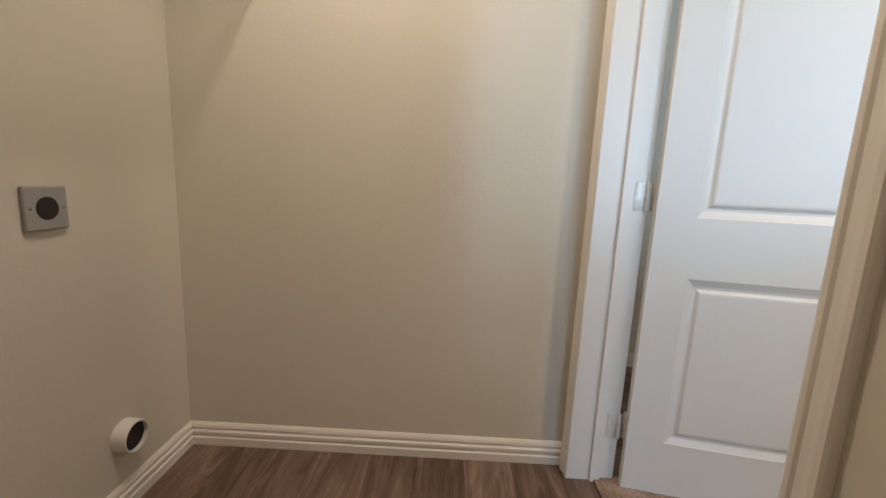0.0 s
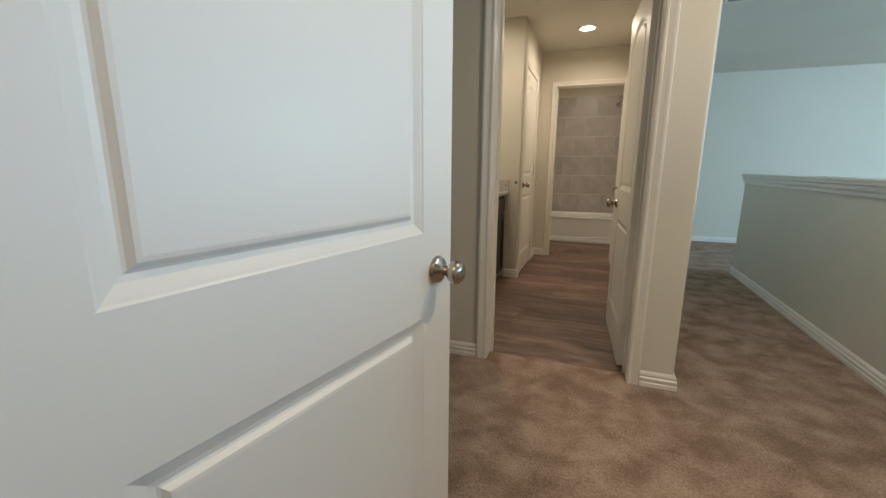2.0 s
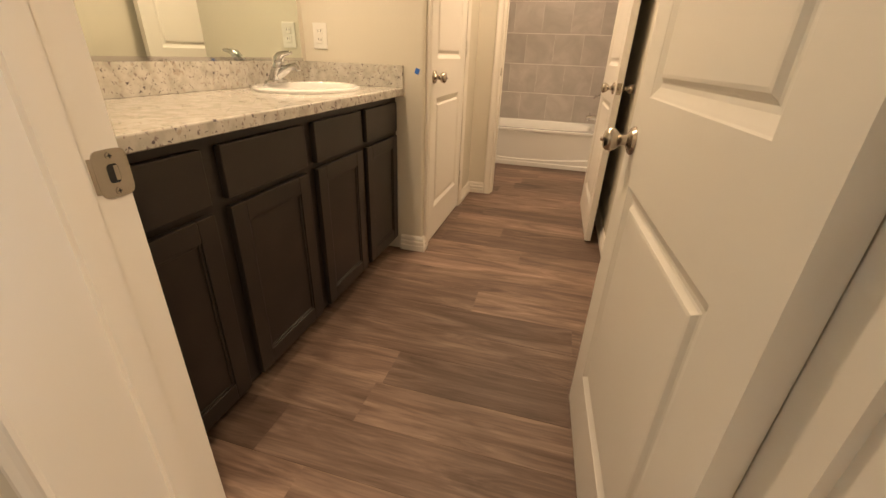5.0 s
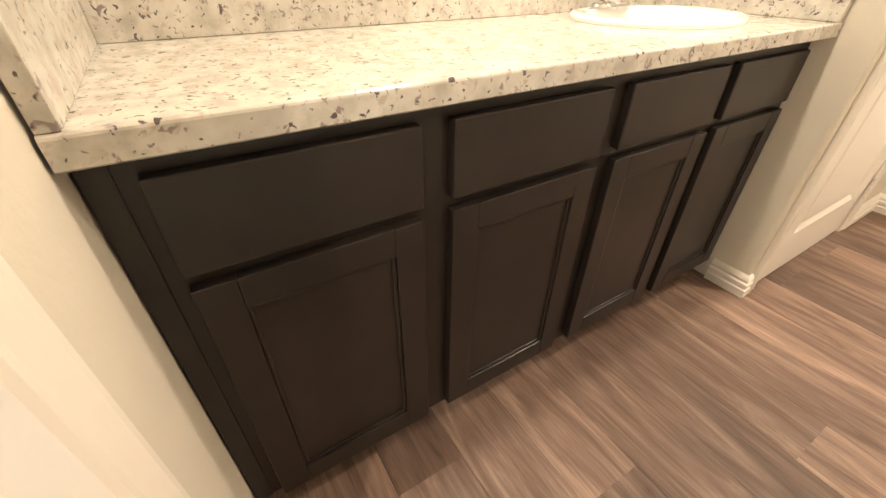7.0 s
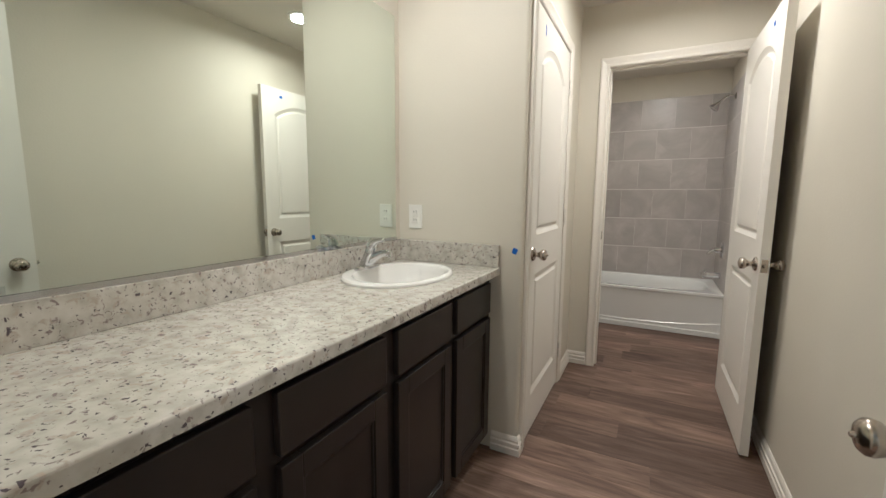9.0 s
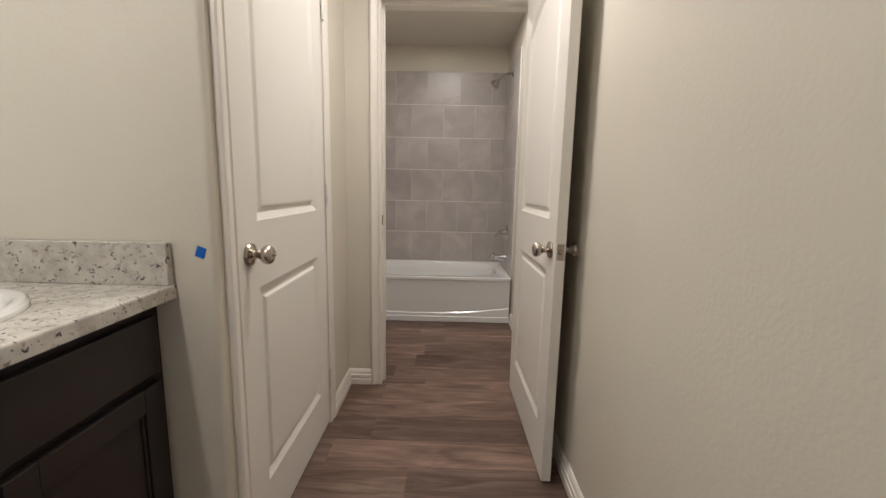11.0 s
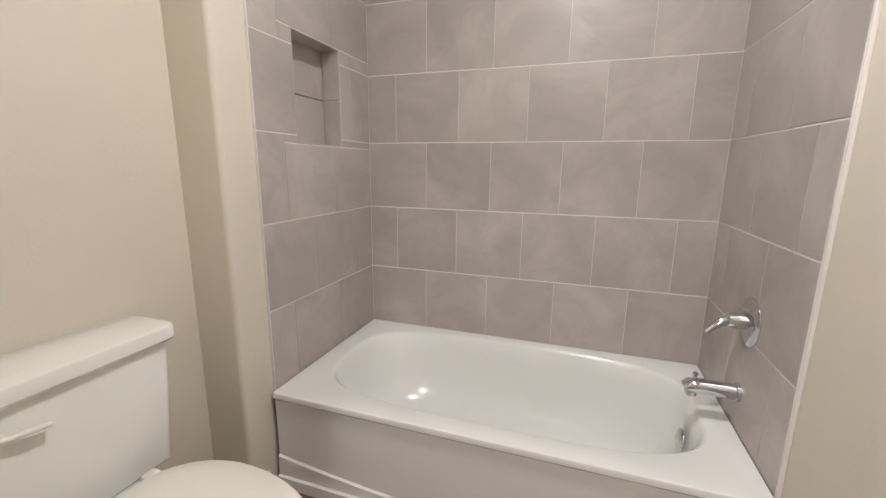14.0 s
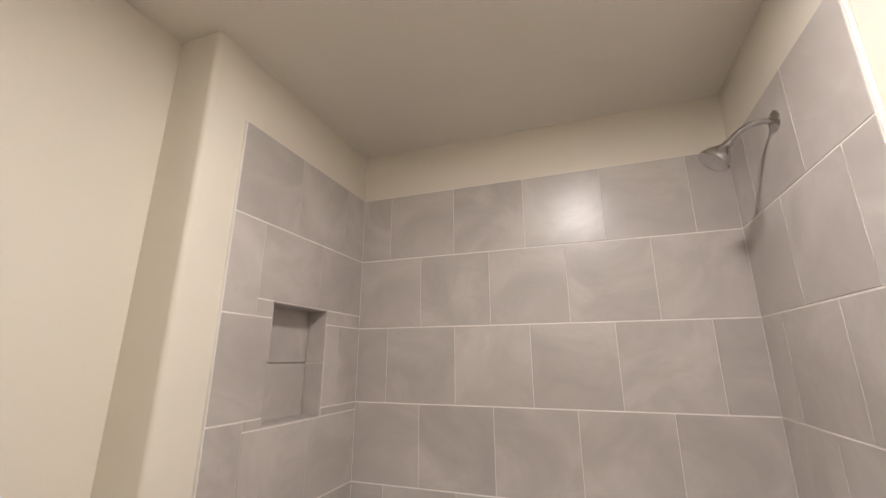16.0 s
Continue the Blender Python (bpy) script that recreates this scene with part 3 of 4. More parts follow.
def shaker_door(parent, y0, y1, z0, z1):
    """A flat recessed panel in a plain frame."""
    w = 0.056
    d = part("door", boxes((FX + 0.002, FX + 0.012, y0 + w - 0.004, y1 - w + 0.004, z0 + w - 0.004, z1 - w + 0.004)), ESPRESSO, parent, "dark shaker cabinet door")
    for r in ((FX + 0.002, FX + 0.021, y0, y0 + w, z0, z1), (FX + 0.002, FX + 0.021, y1 - w, y1, z0, z1),
              (FX + 0.002, FX + 0.0208, y0 + w, y1 - w, z0, z0 + w), (FX + 0.002, FX + 0.0208, y0 + w, y1 - w, z1 - w, z1)):
        part("rail", boxes(r, bevel=0.0022), ESPRESSO, d)
    bead = boxes((FX + 0.010, FX + 0.0165, y0 + w, y0 + w + 0.008, z0 + w, z1 - w), (FX + 0.010, FX + 0.0165, y1 - w - 0.008, y1 - w, z0 + w, z1 - w),
                 (FX + 0.010, FX + 0.0160, y0 + w + 0.008, y1 - w - 0.008, z0 + w, z0 + w + 0.008), (FX + 0.010, FX + 0.0160, y0 + w + 0.008, y1 - w - 0.008, z1 - w - 0.008, z1 - w), bevel=0.002)
    part("bead", bead, ESPRESSO, d)
    return d


vanity = holder("vanity_cabinet", "long dark espresso wooden vanity cabinet with four doors and drawers", "cabinet")
part("body", boxes((BX + 0.002, FX - 0.02, VY0, VY1, 0.082, 0.10), (BX + 0.002, FX - 0.02, VY0, VY0 + 0.016, 0.10, CT - 0.036), (BX + 0.002, FX - 0.02, VY1 - 0.016, VY1, 0.10, CT - 0.036), (BX + 0.002, BX + 0.014, VY0 + 0.016, VY1 - 0.016, 0.10, CT - 0.036)), ESPRESSO, vanity)
part("face_frame", boxes((FX - 0.02, FX, VY0, VY1, 0.082, CT - 0.036)), ESPRESSO, vanity)
part("toe_kick", boxes((BX + 0.002, FX - 0.065, VY0, VY1, 0.0, 0.082)), TOEKICK, vanity, "black recessed toe kick")
part("filler", boxes((FX, FX + 0.004, VY0, VY0 + 0.03, 0.085, CT - 0.042), bevel=0.001), ESPRESSO, vanity)
COLS = [(4.140, 4.489), (4.545, 4.907), (4.965, 5.317), (5.362, 5.712)]
for a, b in COLS:
    part("drawer_front", boxes((FX + 0.001, FX + 0.021, a, b, 0.676, 0.813), bevel=0.003), ESPRESSO, vanity, "dark slab drawer front")
    shaker_door(vanity, a, b, 0.090, 0.654)

SINK = (0.030, 5.37)
SA, SB = 0.205, 0.255         # half width across and along the counter
N = 48
ELL = [(math.cos(2 * math.pi * i / N), math.sin(2 * math.pi * i / N)) for i in range(N)]
top = holder("countertop", "speckled cream and brown granite vanity top with backsplash", "countertop")
bm = bmesh.new()
X0, X1, Y0, Y1 = BX + 0.002, 0.325, VY0, VY1
rect = [(X0, Y0), (X1 - 0.004, Y0), (X1 - 0.004, Y1), (X0, Y1)]
oval = [(SINK[0] + 0.85 * SA * c, SINK[1] + 0.88 * SB * s) for c, s in ELL]
rings = flat_with_holes(bm, rect, [oval], CT)
inner = [bm.verts.new((p[0], p[1], CT - 0.036)) for p in oval]
for i in range(N):
    bm.faces.new((rings[1][i], rings[1][(i + 1) % N], inner[(i + 1) % N], inner[i]))
a, b = rings[0][1], rings[0][2]
prof = [(X1 - 0.001, CT - 0.002), (X1, CT - 0.005), (X1, CT - 0.033), (X1 - 0.004, CT - 0.036), (X1 - 0.06, CT - 0.036)]
for x, z in prof:
    c, d = bm.verts.new((x, Y0, z)), bm.verts.new((x, Y1, z))
    bm.faces.new((a, b, d, c))
    a, b = c, d
part("slab", bm, GRANITE, top)
part("backsplash", boxes((X0, X0 + 0.02, Y0 + 0.02, Y1 - 0.02, CT + 0.0005, CT + 0.1), bevel=0.0015), GRANITE, top)
part("side_splash", boxes((X0, X1 - 0.004, Y0, Y0 + 0.02, CT + 0.0005, CT + 0.1), bevel=0.0015), GRANITE, top)
part("side_splash", boxes((X0, X1 - 0.004, Y1 - 0.02, Y1, CT + 0.0005, CT + 0.1), bevel=0.0015), GRANITE, top)

sink = holder("sink", "white porcelain oval drop-in sink in the granite top", "sink")
bm = bmesh.new()
prof = [(1.0, 0.0), (1.0, 0.008), (0.975, 0.0145), (0.93, 0.016), (0.86, 0.0135), (0.83, 0.004), (0.80, -0.02), (0.75, -0.07), (0.64, -0.115), (0.45, -0.140), (0.2, -0.150), (0.07, -0.152)]
loft(bm, [[(SINK[0] + (0.012 if f < 0.9 else 0) + SA * f * c, SINK[1] + SB * f * s, CT + 0.0006 + h) for c, s in ELL] for f, h in prof], False, True)
part("basin", bm, PORCELAIN, sink, smooth=True)
bm = bmesh.new()
lathe(bm, [(0.024, -0.1515), (0.024, -0.149), (0.018, -0.1485), (0.012, -0.15)], pose(SINK[0] + 0.012, SINK[1], CT), 20)
part("drain", bm, CHROME, sink, "chrome drain", smooth=True)

faucet = holder("faucet", "chrome single-lever faucet on the sink rim", "faucet", m=pose(SINK[0] - 0.158, SINK[1], CT + 0.016))
bm = bmesh.new()
loft(bm, [[(0.026 * f * c, 0.078 * f * math.copysign(abs(s) ** 0.8, s), h) for c, s in ELL[::2]] for f, h in ((1, 0), (1, 0.006), (0.9, 0.012), (0.5, 0.016))], True, True)
part("base_plate", bm, CHROME, faucet, smooth=True)
bm = bmesh.new()
tube(bm, [(-0.006, 0, 0.006), (0.002, 0, 0.03), (0.012, 0, 0.055), (0.021, 0, 0.078), (0.024, 0, 0.086)], [0.031, 0.027, 0.0245, 0.0235, 0.018], 24)
part("body", bm, CHROME, faucet, smooth=True)
bm = bmesh.new()
tube(bm, [(0.0, 0, 0.022), (0.035, 0, 0.046), (0.070, 0, 0.064), (0.098, 0, 0.071), (0.112, 0, 0.066), (0.116, 0, 0.054)], [0.022, 0.019, 0.015, 0.0135, 0.013, 0.0115], 20)
part("spout", bm, CHROME, faucet, smooth=True)
bm = bmesh.new()
tube(bm, [(0.021, 0, 0.084), (0.025, 0, 0.096), (0.032, 0, 0.108), (0.050, 0, 0.117), (0.078, 0, 0.122), (0.092, 0, 0.122)], [0.0235, 0.024, 0.020, 0.012, 0.008, 0.005], 20)
part("lever", bm, CHROME, faucet, smooth=True)

mirror = holder("mirror", "large frameless mirror above the vanity backsplash", "mirror")
part("glass", boxes((BX + 0.001, BX + 0.0065, VY0 + 0.012, 5.705, CT + 0.106, 2.025), bevel=0.0012), MIRROR, mirror)
part("channel", boxes((BX + 0.001, BX + 0.0125, VY0 + 0.012, 5.705, CT + 0.1005, CT + 0.1055), (BX + 0.009, BX + 0.0125, VY0 + 0.012, 5.705, CT + 0.1055, CT + 0.114)), CHROME, mirror, "chrome channel along the bottom edge")
for y in (4.4, 5.35):
    part("clip", boxes((BX + 0.001, BX + 0.0095, y, y + 0.018, 2.022, 2.04), bevel=0.001), CHROME, mirror)


def tape(m, w, h):
    bm = boxes((-w / 2, w / 2, -h / 2, h / 2, 0.0004, 0.0012))
    ob = tagged(part("painters_tape", bm, TAPE), "small piece of blue painters tape", "tape", group="blue tape marks")
    ob.matrix_basis = m
    return ob


tape(pose(0.389, CY, 0.957, 90, 20, 0), 0.022, 0.026)
tape(pose(CX + 0.0045, 6.00, 1.955, 90, 0, 90), 0.012, 0.045)
tape(pose(TD1 - 0.0312, 6.40, 1.965, 90, 0, -89.3), 0.03, 0.02)


def can_light(x, y):
    d = holder("ceiling_light", "round white recessed ceiling light, switched on", "ceiling light", m=pose(x, y, CEIL), group="recessed ceiling lights")
    bm = bmesh.new()
    n = 36
    loops = [[(r * math.cos(2 * math.pi * i / n), r * math.sin(2 * math.pi * i / n), z) for i in range(n)] for r, z in ((0.092, -0.0005), (0.090, -0.008), (0.075, -0.012), (0.068, -0.009))]
    loft(bm, loops)
    part("trim_ring", bm, TRIM, d, smooth=True)
    bm = bmesh.new()
    lathe(bm, [(0.0685, -0.009), (0.0685, -0.0085)], None, 36)
    part("lens", bm, GLOW, d, "glowing frosted lens")
    return d


# includes a fixture for the added hall can, which stays out of view
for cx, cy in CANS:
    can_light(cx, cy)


# ---- tub room ----
tub = holder("bathtub", "white acrylic alcove bathtub with a bowed front apron", "bathtub")
RIM = 0.381
tx0, tx1, ty0, ty1 = AX0 + 0.003, AX1 - 0.003, TUBY, BACK - 0.003
cxm, cym = (tx0 + tx1) / 2, (ty0 + ty1) / 2 + 0.012


def basin_loop(hx, hy, z, p, dx=0.0, n=64):
    out = []
    for i in range(n):
        a = 2 * math.pi * i / n
        c, s = math.cos(a), math.sin(a)
        out.append((cxm + dx + hx * math.copysign(abs(c) ** (2 / p), c), cym + hy * math.copysign(abs(s) ** (2 / p), s), z))
    return out


bm = bmesh.new()
hx, hy = (tx1 - tx0) / 2, (ty1 - ty0) / 2
rim_in = [(p[0], p[1]) for p in basin_loop(hx - 0.075, hy - 0.062, 0, 3.6)]
rings = flat_with_holes(bm, [(tx0, ty0 + 0.008), (tx1, ty0 + 0.008), (tx1, ty1), (tx0, ty1)], [rim_in], RIM)
prev = rings[1]
for dx_, dy_, z, p, sh in ((0.080, 0.067, RIM - 0.003, 3.6, 0), (0.090, 0.075, RIM - 0.014, 3.5, 0.0), (0.105, 0.086, RIM - 0.08, 3.4, 0.004), (0.135, 0.105, RIM - 0.20, 3.2, 0.012), (0.17, 0.13, RIM - 0.28, 3.0, 0.02), (0.23, 0.18, RIM - 0.315, 2.8, 0.025), (0.45, 0.30, RIM - 0.325, 2.4, 0.03)):
    cur = [bm.verts.new(q) for q in basin_loop(hx - dx_, hy - dy_, z, p, sh)]
    for i in range(64):
        bm.faces.new((prev[i], prev[(i + 1) % 64], cur[(i + 1) % 64], cur[i]))
    prev = cur
bm.faces.new(prev)
part("basin", bm, ACRYLIC, tub, smooth=True)
# apron with a rolled lip, a bowed crease and a skirt
bm = bmesh.new()
n = 40
rows = []
for i in range(n + 1):
    u = i / n
    x = tx0 + (tx1 - tx0) * u
    bow = 4 * (u - 0.5) ** 2
    crease = 0.068 + 0.054 * bow
    rows.append([(x, ty0 + 0.008, RIM), (x, ty0 + 0.002, RIM - 0.002), (x, ty0, RIM - 0.007), (x, ty0 + 0.001, RIM - 0.022), (x, ty0 + 0.010, RIM - 0.032), (x, ty0 + 0.012, 0.24), (x, ty0 + 0.012, crease + 0.006),
                 (x, ty0 + 0.005, crease), (x, ty0 + 0.005, 0.052), (x, ty0 + 0.005, 0.046), (x, ty0 - 0.006, 0.044), (x, ty0 - 0.008, 0.003), (x, ty0 + 0.03, 0.003)])
loft(bm, rows, closed=False)
part("apron", bm, ACRYLIC, tub, smooth=True)
bm = bmesh.new()
lathe(bm, [(0.037, 0), (0.037, 0.006), (0.030, 0.012), (0.010, 0.015)], pose(tx1 - 0.116, cym, 0.262, 0, -86, 0), 24)
part("overflow_cover", bm, CHROME, tub, "round chrome overflow cover", smooth=True)
bm = bmesh.new()
lathe(bm, [(0.035, 0.0), (0.034, 0.004), (0.02, 0.006)], pose(tx1 - 0.33, cym, RIM - 0.3255), 24)
part("drain", bm, CHROME, tub, smooth=True)

valve = holder("shower_valve", "chrome shower valve with a lever on the tile", "shower valve", m=pose(AX1, 8.42, 0.728, 0, -90, 0))
bm = bmesh.new()
lathe(bm, [(0.075, 0), (0.075, 0.003), (0.066, 0.010), (0.030, 0.013)], None, 32)
part("escutcheon", bm, CHROME, valve, smooth=True)
bm = bmesh.new()
lathe(bm, [(0.027, 0.01), (0.025, 0.04), (0.022, 0.06), (0.012, 0.066)], None, 24)
part("body", bm, CHROME, valve, smooth=True)
bm = bmesh.new()
tube(bm, [(0, 0, 0.05), (-0.006, -0.004, 0.074), (-0.022, -0.008, 0.096), (-0.042, -0.014, 0.116)], [0.016, 0.015, 0.012, 0.008])
part("lever", bm, CHROME, valve, smooth=True)

spout = holder("tub_spout", "chrome tub spout on the tiled wall", "tub spout", m=pose(AX1, 8.42, 0.496))
bm = bmesh.new()
tube(bm, [(0, 0, 0), (-0.01, 0, 0), (-0.012, 0, 0), (-0.10, 0, 0.002), (-0.135, 0, -0.002), (-0.147, 0, -0.010)], [0.030, 0.030, 0.025, 0.024, 0.0255, 0.020], 24)
part("body", bm, CHROME, spout, smooth=True)
bm = bmesh.new()
lathe(bm, [(0.005, 0.02), (0.005, 0.034), (0.008, 0.037), (0.008, 0.044), (0.004, 0.047)], pose(-0.122, 0, 0), 14)
part("diverter_knob", bm, CHROME, spout, smooth=True)
bm = bmesh.new()
lathe(bm, [(0.017, -0.030), (0.019, -0.015), (0.019, 0.0)], pose(-0.128, 0, 0), 18)
part("outlet", bm, CHROME, spout, smooth=True)

shower = holder("wall_shower", "brushed metal shower head on a bent arm", "shower head", m=pose(AX1, 8.47, 2.085))
bm = bmesh.new()
lathe(bm, [(0.030, 0), (0.029, 0.004), (0.018, 0.010), (0.009, 0.012)], pose(0, 0, 0, 0, -90, 0), 24)
part("flange", bm, SHOWERM, shower, smooth=True)
bm = bmesh.new()
tube(bm, [(0.0, 0, 0), (-0.03, 0, 0.004), (-0.06, 0, 0.0), (-0.09, 0, -0.018), (-0.115, 0, -0.043)], 0.0085)
part("arm", bm, SHOWERM, shower, smooth=True)
bm = bmesh.new()
lathe(bm, [(0.010, 0.0), (0.013, 0.008), (0.012, 0.018), (0.018, 0.028), (0.034, 0.050), (0.042, 0.068), (0.042, 0.076), (0.036, 0.079)], pose(-0.112, 0, -0.040, 0, 180 + 42, 0), 28)
part("head", bm, SHOWERM, shower, smooth=True)

# toilet, its back to the side wall
toilet = holder("toilet", "white porcelain toilet with its lid down", "toilet", m=pose(TLX + 0.006, 7.555, 0))


def round_box(bm, x0, x1, y0, y1, z0, z1, r, taper=0.0, n=6, edge=0.006):
    def ring(ins, z, t):
        out = []
        for cx, cy, a0 in ((x1 - r, y1 - r, 0), (x0 + r, y1 - r, 90), (x0 + r, y0 + r, 180), (x1 - r, y0 + r, 270)):
            for i in range(n + 1):
                a = radians(a0 + 90 * i / n)
                k = r - ins
                px, py = cx + k * math.cos(a), cy + k * math.sin(a)
                out.append((x0 + (px - x0) * (1 - t), (y0 + y1) / 2 + (py - (y0 + y1) / 2) * (1 - t), z))
        return out
    loft(bm, [ring(edge, z0, taper), ring(0, z0 + edge, taper), ring(0, z1 - edge, 0), ring(edge * 0.3, z1 - edge * 0.3, 0), ring(edge, z1, 0)], True, True)


bm = bmesh.new()
round_box(bm, 0.0, 0.165, -0.205, 0.205, 0.385, 0.723, 0.035, 0.09)
part("tank", bm, PORCELAIN, toilet, smooth=True)
bm = bmesh.new()
round_box(bm, -0.002, 0.182, -0.220, 0.220, 0.724, 0.767, 0.04, 0.0, edge=0.010)
part("tank_lid", bm, PORCELAIN, toilet, smooth=True)
bm = bmesh.new()
lathe(bm, [(0.013, 0), (0.013, 0.006), (0.008, 0.010)], pose(0.164, -0.150, 0.665, 0, 90, 0), 16)
tube(bm, [(0.173, -0.150, 0.665), (0.179, -0.12, 0.664), (0.179, -0.075, 0.658)], [0.006, 0.007, 0.006], 10)
part("flush_lever", bm, PLASTIC, toilet, "white flush lever", smooth=True)


def egg(f, z, x0=0.20, x1=0.708, hy=0.184, n=40):
    out = []
    for i in range(n):
        a = 2 * math.pi * i / n
        c, s = math.cos(a), math.sin(a)
        xm = x0 + 0.21
        rx = (x1 - xm) if c > 0 else (xm - x0)
        out.append((xm + f * rx * c, f * hy * math.copysign(abs(s) ** (0.95 if c > 0 else 0.8), s), z))
    return out


bm = bmesh.new()
loft(bm, [egg(0.64, 0.0, 0.12, 0.73), egg(0.63, 0.02, 0.12, 0.73), egg(0.57, 0.10, 0.12, 0.73), egg(0.65, 0.20, 0.13, 0.70), egg(0.80, 0.265, 0.15, 0.655), egg(0.94, 0.315, 0.17, 0.685), egg(0.985, 0.345, 0.18, 0.692), egg(0.985, 0.385, 0.19, 0.690), egg(0.95, 0.392, 0.2, 0.69)], True, True)
part("bowl", bm, PORCELAIN, toilet, smooth=True)
part("pedestal", boxes((0.02, 0.30, -0.105, 0.105, 0.0, 0.385), bevel=0.03), PORCELAIN, toilet, smooth=True)
bm = bmesh.new()
loft(bm, [egg(0.97, 0.393), egg(1.0, 0.397), egg(1.0, 0.407), egg(0.98, 0.411)], True, True)
part("seat", bm, PLASTIC, toilet, "white plastic toilet seat", smooth=True)
bm = bmesh.new()
loft(bm, [egg(0.97, 0.413), egg(0.995, 0.417), egg(0.99, 0.425), egg(0.95, 0.431), egg(0.7, 0.436), egg(0.3, 0.438)], True, True)
part("seat_lid", bm, PLASTIC, toilet, "white plastic toilet lid", smooth=True)
for s in (-1, 1):
    part("seat_hinge", boxes((0.195, 0.225, s * 0.075 - 0.018, s * 0.075 + 0.018, 0.393, 0.430), bevel=0.006), PLASTIC, toilet, smooth=True)

# ---- hall and loft ----
HWX, HWY = 2.545, 6.74


def half_wall(name, x0, x1, y0, y1):
    d = holder(name, "beige drywall half wall round the stairwell with a white wooden cap", "half wall", "structure")
    part("wall_body", boxes((x0, x1, y0, y1, 0, 1.020), bevel=0.004), PAINT, d)
    part("cap", boxes((x0 - 0.035, x1 + 0.035, y0 - 0.035, y1 + 0.035, 1.035, 1.055), bevel=0.006), TRIM, d, "white painted wooden cap", smooth=False)
    bm = bmesh.new()
    sweep(bm, [(x0, y0), (x0, y1), (x1, y1), (x1, y0)], [(0, 0.955), (0.008, 0.955), (0.010, 0.975), (0.018, 0.990), (0.020, 1.010), (0.030, 1.021), (0.030, 1.035), (0, 1.035)], lambda u, v, w: (u, v, w))
    part("moulding", bm, TRIM, d)
    return d


half_wall("half_wall_1", HWX, HWX + 0.115, 2.75, HWY)
half_wall("half_wall_2", 3.60, 3.715, 2.75, 6.5)
baseboard([(HWX + 0.115, 2.75), (HWX, 2.75), (HWX, HWY), (HWX + 0.115, HWY)])
vent = holder("ceiling_vent", "dark grey return air vent in the hall ceiling", "vent", m=pose(2.175, 5.75, CEIL))
part("frame", boxes((-0.2, 0.2, -0.2, -0.18, -0.012, 0), (-0.2, 0.2, 0.18, 0.2, -0.012, 0), (-0.2, -0.18, -0.18, 0.18, -0.012, 0), (0.18, 0.2, -0.18, 0.18, -0.012, 0)), TRIM, vent)
for i in range(11):
    part("slat", boxes((-0.18, 0.18, -0.172 + i * 0.033, -0.155 + i * 0.033, -0.010, -0.002)), GREYBOX, vent)

# unseen windows that light the loft; the one 2.4 m along is added
for n, d in (("window_1", 0.0), ("added_window_2", 2.4)):
    win = holder(n, "unseen white framed loft window with daylight outside", "window", "structure")
    w0, w1 = WY0 + d, WY1 + d
    wm = (w0 + w1) / 2
    for r in ((EAST + 0.02, EAST + 0.08, w0, w0 + 0.06, WZ0, WZ1), (EAST + 0.02, EAST + 0.08, w1 - 0.06, w1, WZ0, WZ1), (EAST + 0.02, EAST + 0.08, w0 + 0.06, w1 - 0.06, WZ0, WZ0 + 0.06),
              (EAST + 0.02, EAST + 0.08, w0 + 0.06, w1 - 0.06, WZ1 - 0.06, WZ1), (EAST + 0.02, EAST + 0.08, wm - 0.03, wm + 0.03, WZ0 + 0.06, WZ1 - 0.06)):
        part("window_frame", boxes(r, bevel=0.004), TRIM, win)
tagged(part("backdrop", boxes((EAST + 0.5, EAST + 0.52, 1.6, 7.6, -0.5, 3.5)), SKYGLOW), "glowing backdrop of daylight outside the unseen windows", "backdrop", kind="structure")

# ---- laundry ----
box240 = holder("dryer_outlet", "grey dryer outlet with a round black socket on the laundry wall", "outlet", m=pose(0.978, LBY, 0.936, 90, 0, 180))
part("cover_plate", boxes((-0.052, 0.052, -0.052, 0.052, 0, 0.012), bevel=0.004), GREYBOX, box240)
bm = bmesh.new()
lathe(bm, [(0.027, 0.011), (0.027, 0.0135), (0.024, 0.014)], None, 28)
part("socket", bm, DARK, box240, "black round socket")
for dx in (-0.040, 0.040):
    bm = bmesh.new()
    lathe(bm, [(0.004, 0.0115), (0.0035, 0.013)], pose(dx, 0, 0), 10)
    part("screw", bm, NICKEL, box240, smooth=True)
duct = holder("dryer_duct", "white round dryer vent collar in the laundry wall", "dryer vent", m=pose(0.815, LBY, 0.235, 90, 0, 180))
bm = bmesh.new()
n = 32
loft(bm, [[(r * math.cos(2 * math.pi * i / n), r * math.sin(2 * math.pi * i / n), z) for i in range(n)] for r, z in ((0.050, 0.0), (0.048, 0.040), (0.0465, 0.044), (0.043, 0.044), (0.042, 0.002))])
part("collar", bm, PLASTIC, duct, smooth=True)
# black disc closes the collar and stands for the shade of the duct
bm = bmesh.new()
lathe(bm, [(0.043, 0.030), (0.043, 0.031)], None, 28)
part("duct_mouth_shade", bm, DARK, duct, "black disc for the shade inside the duct")

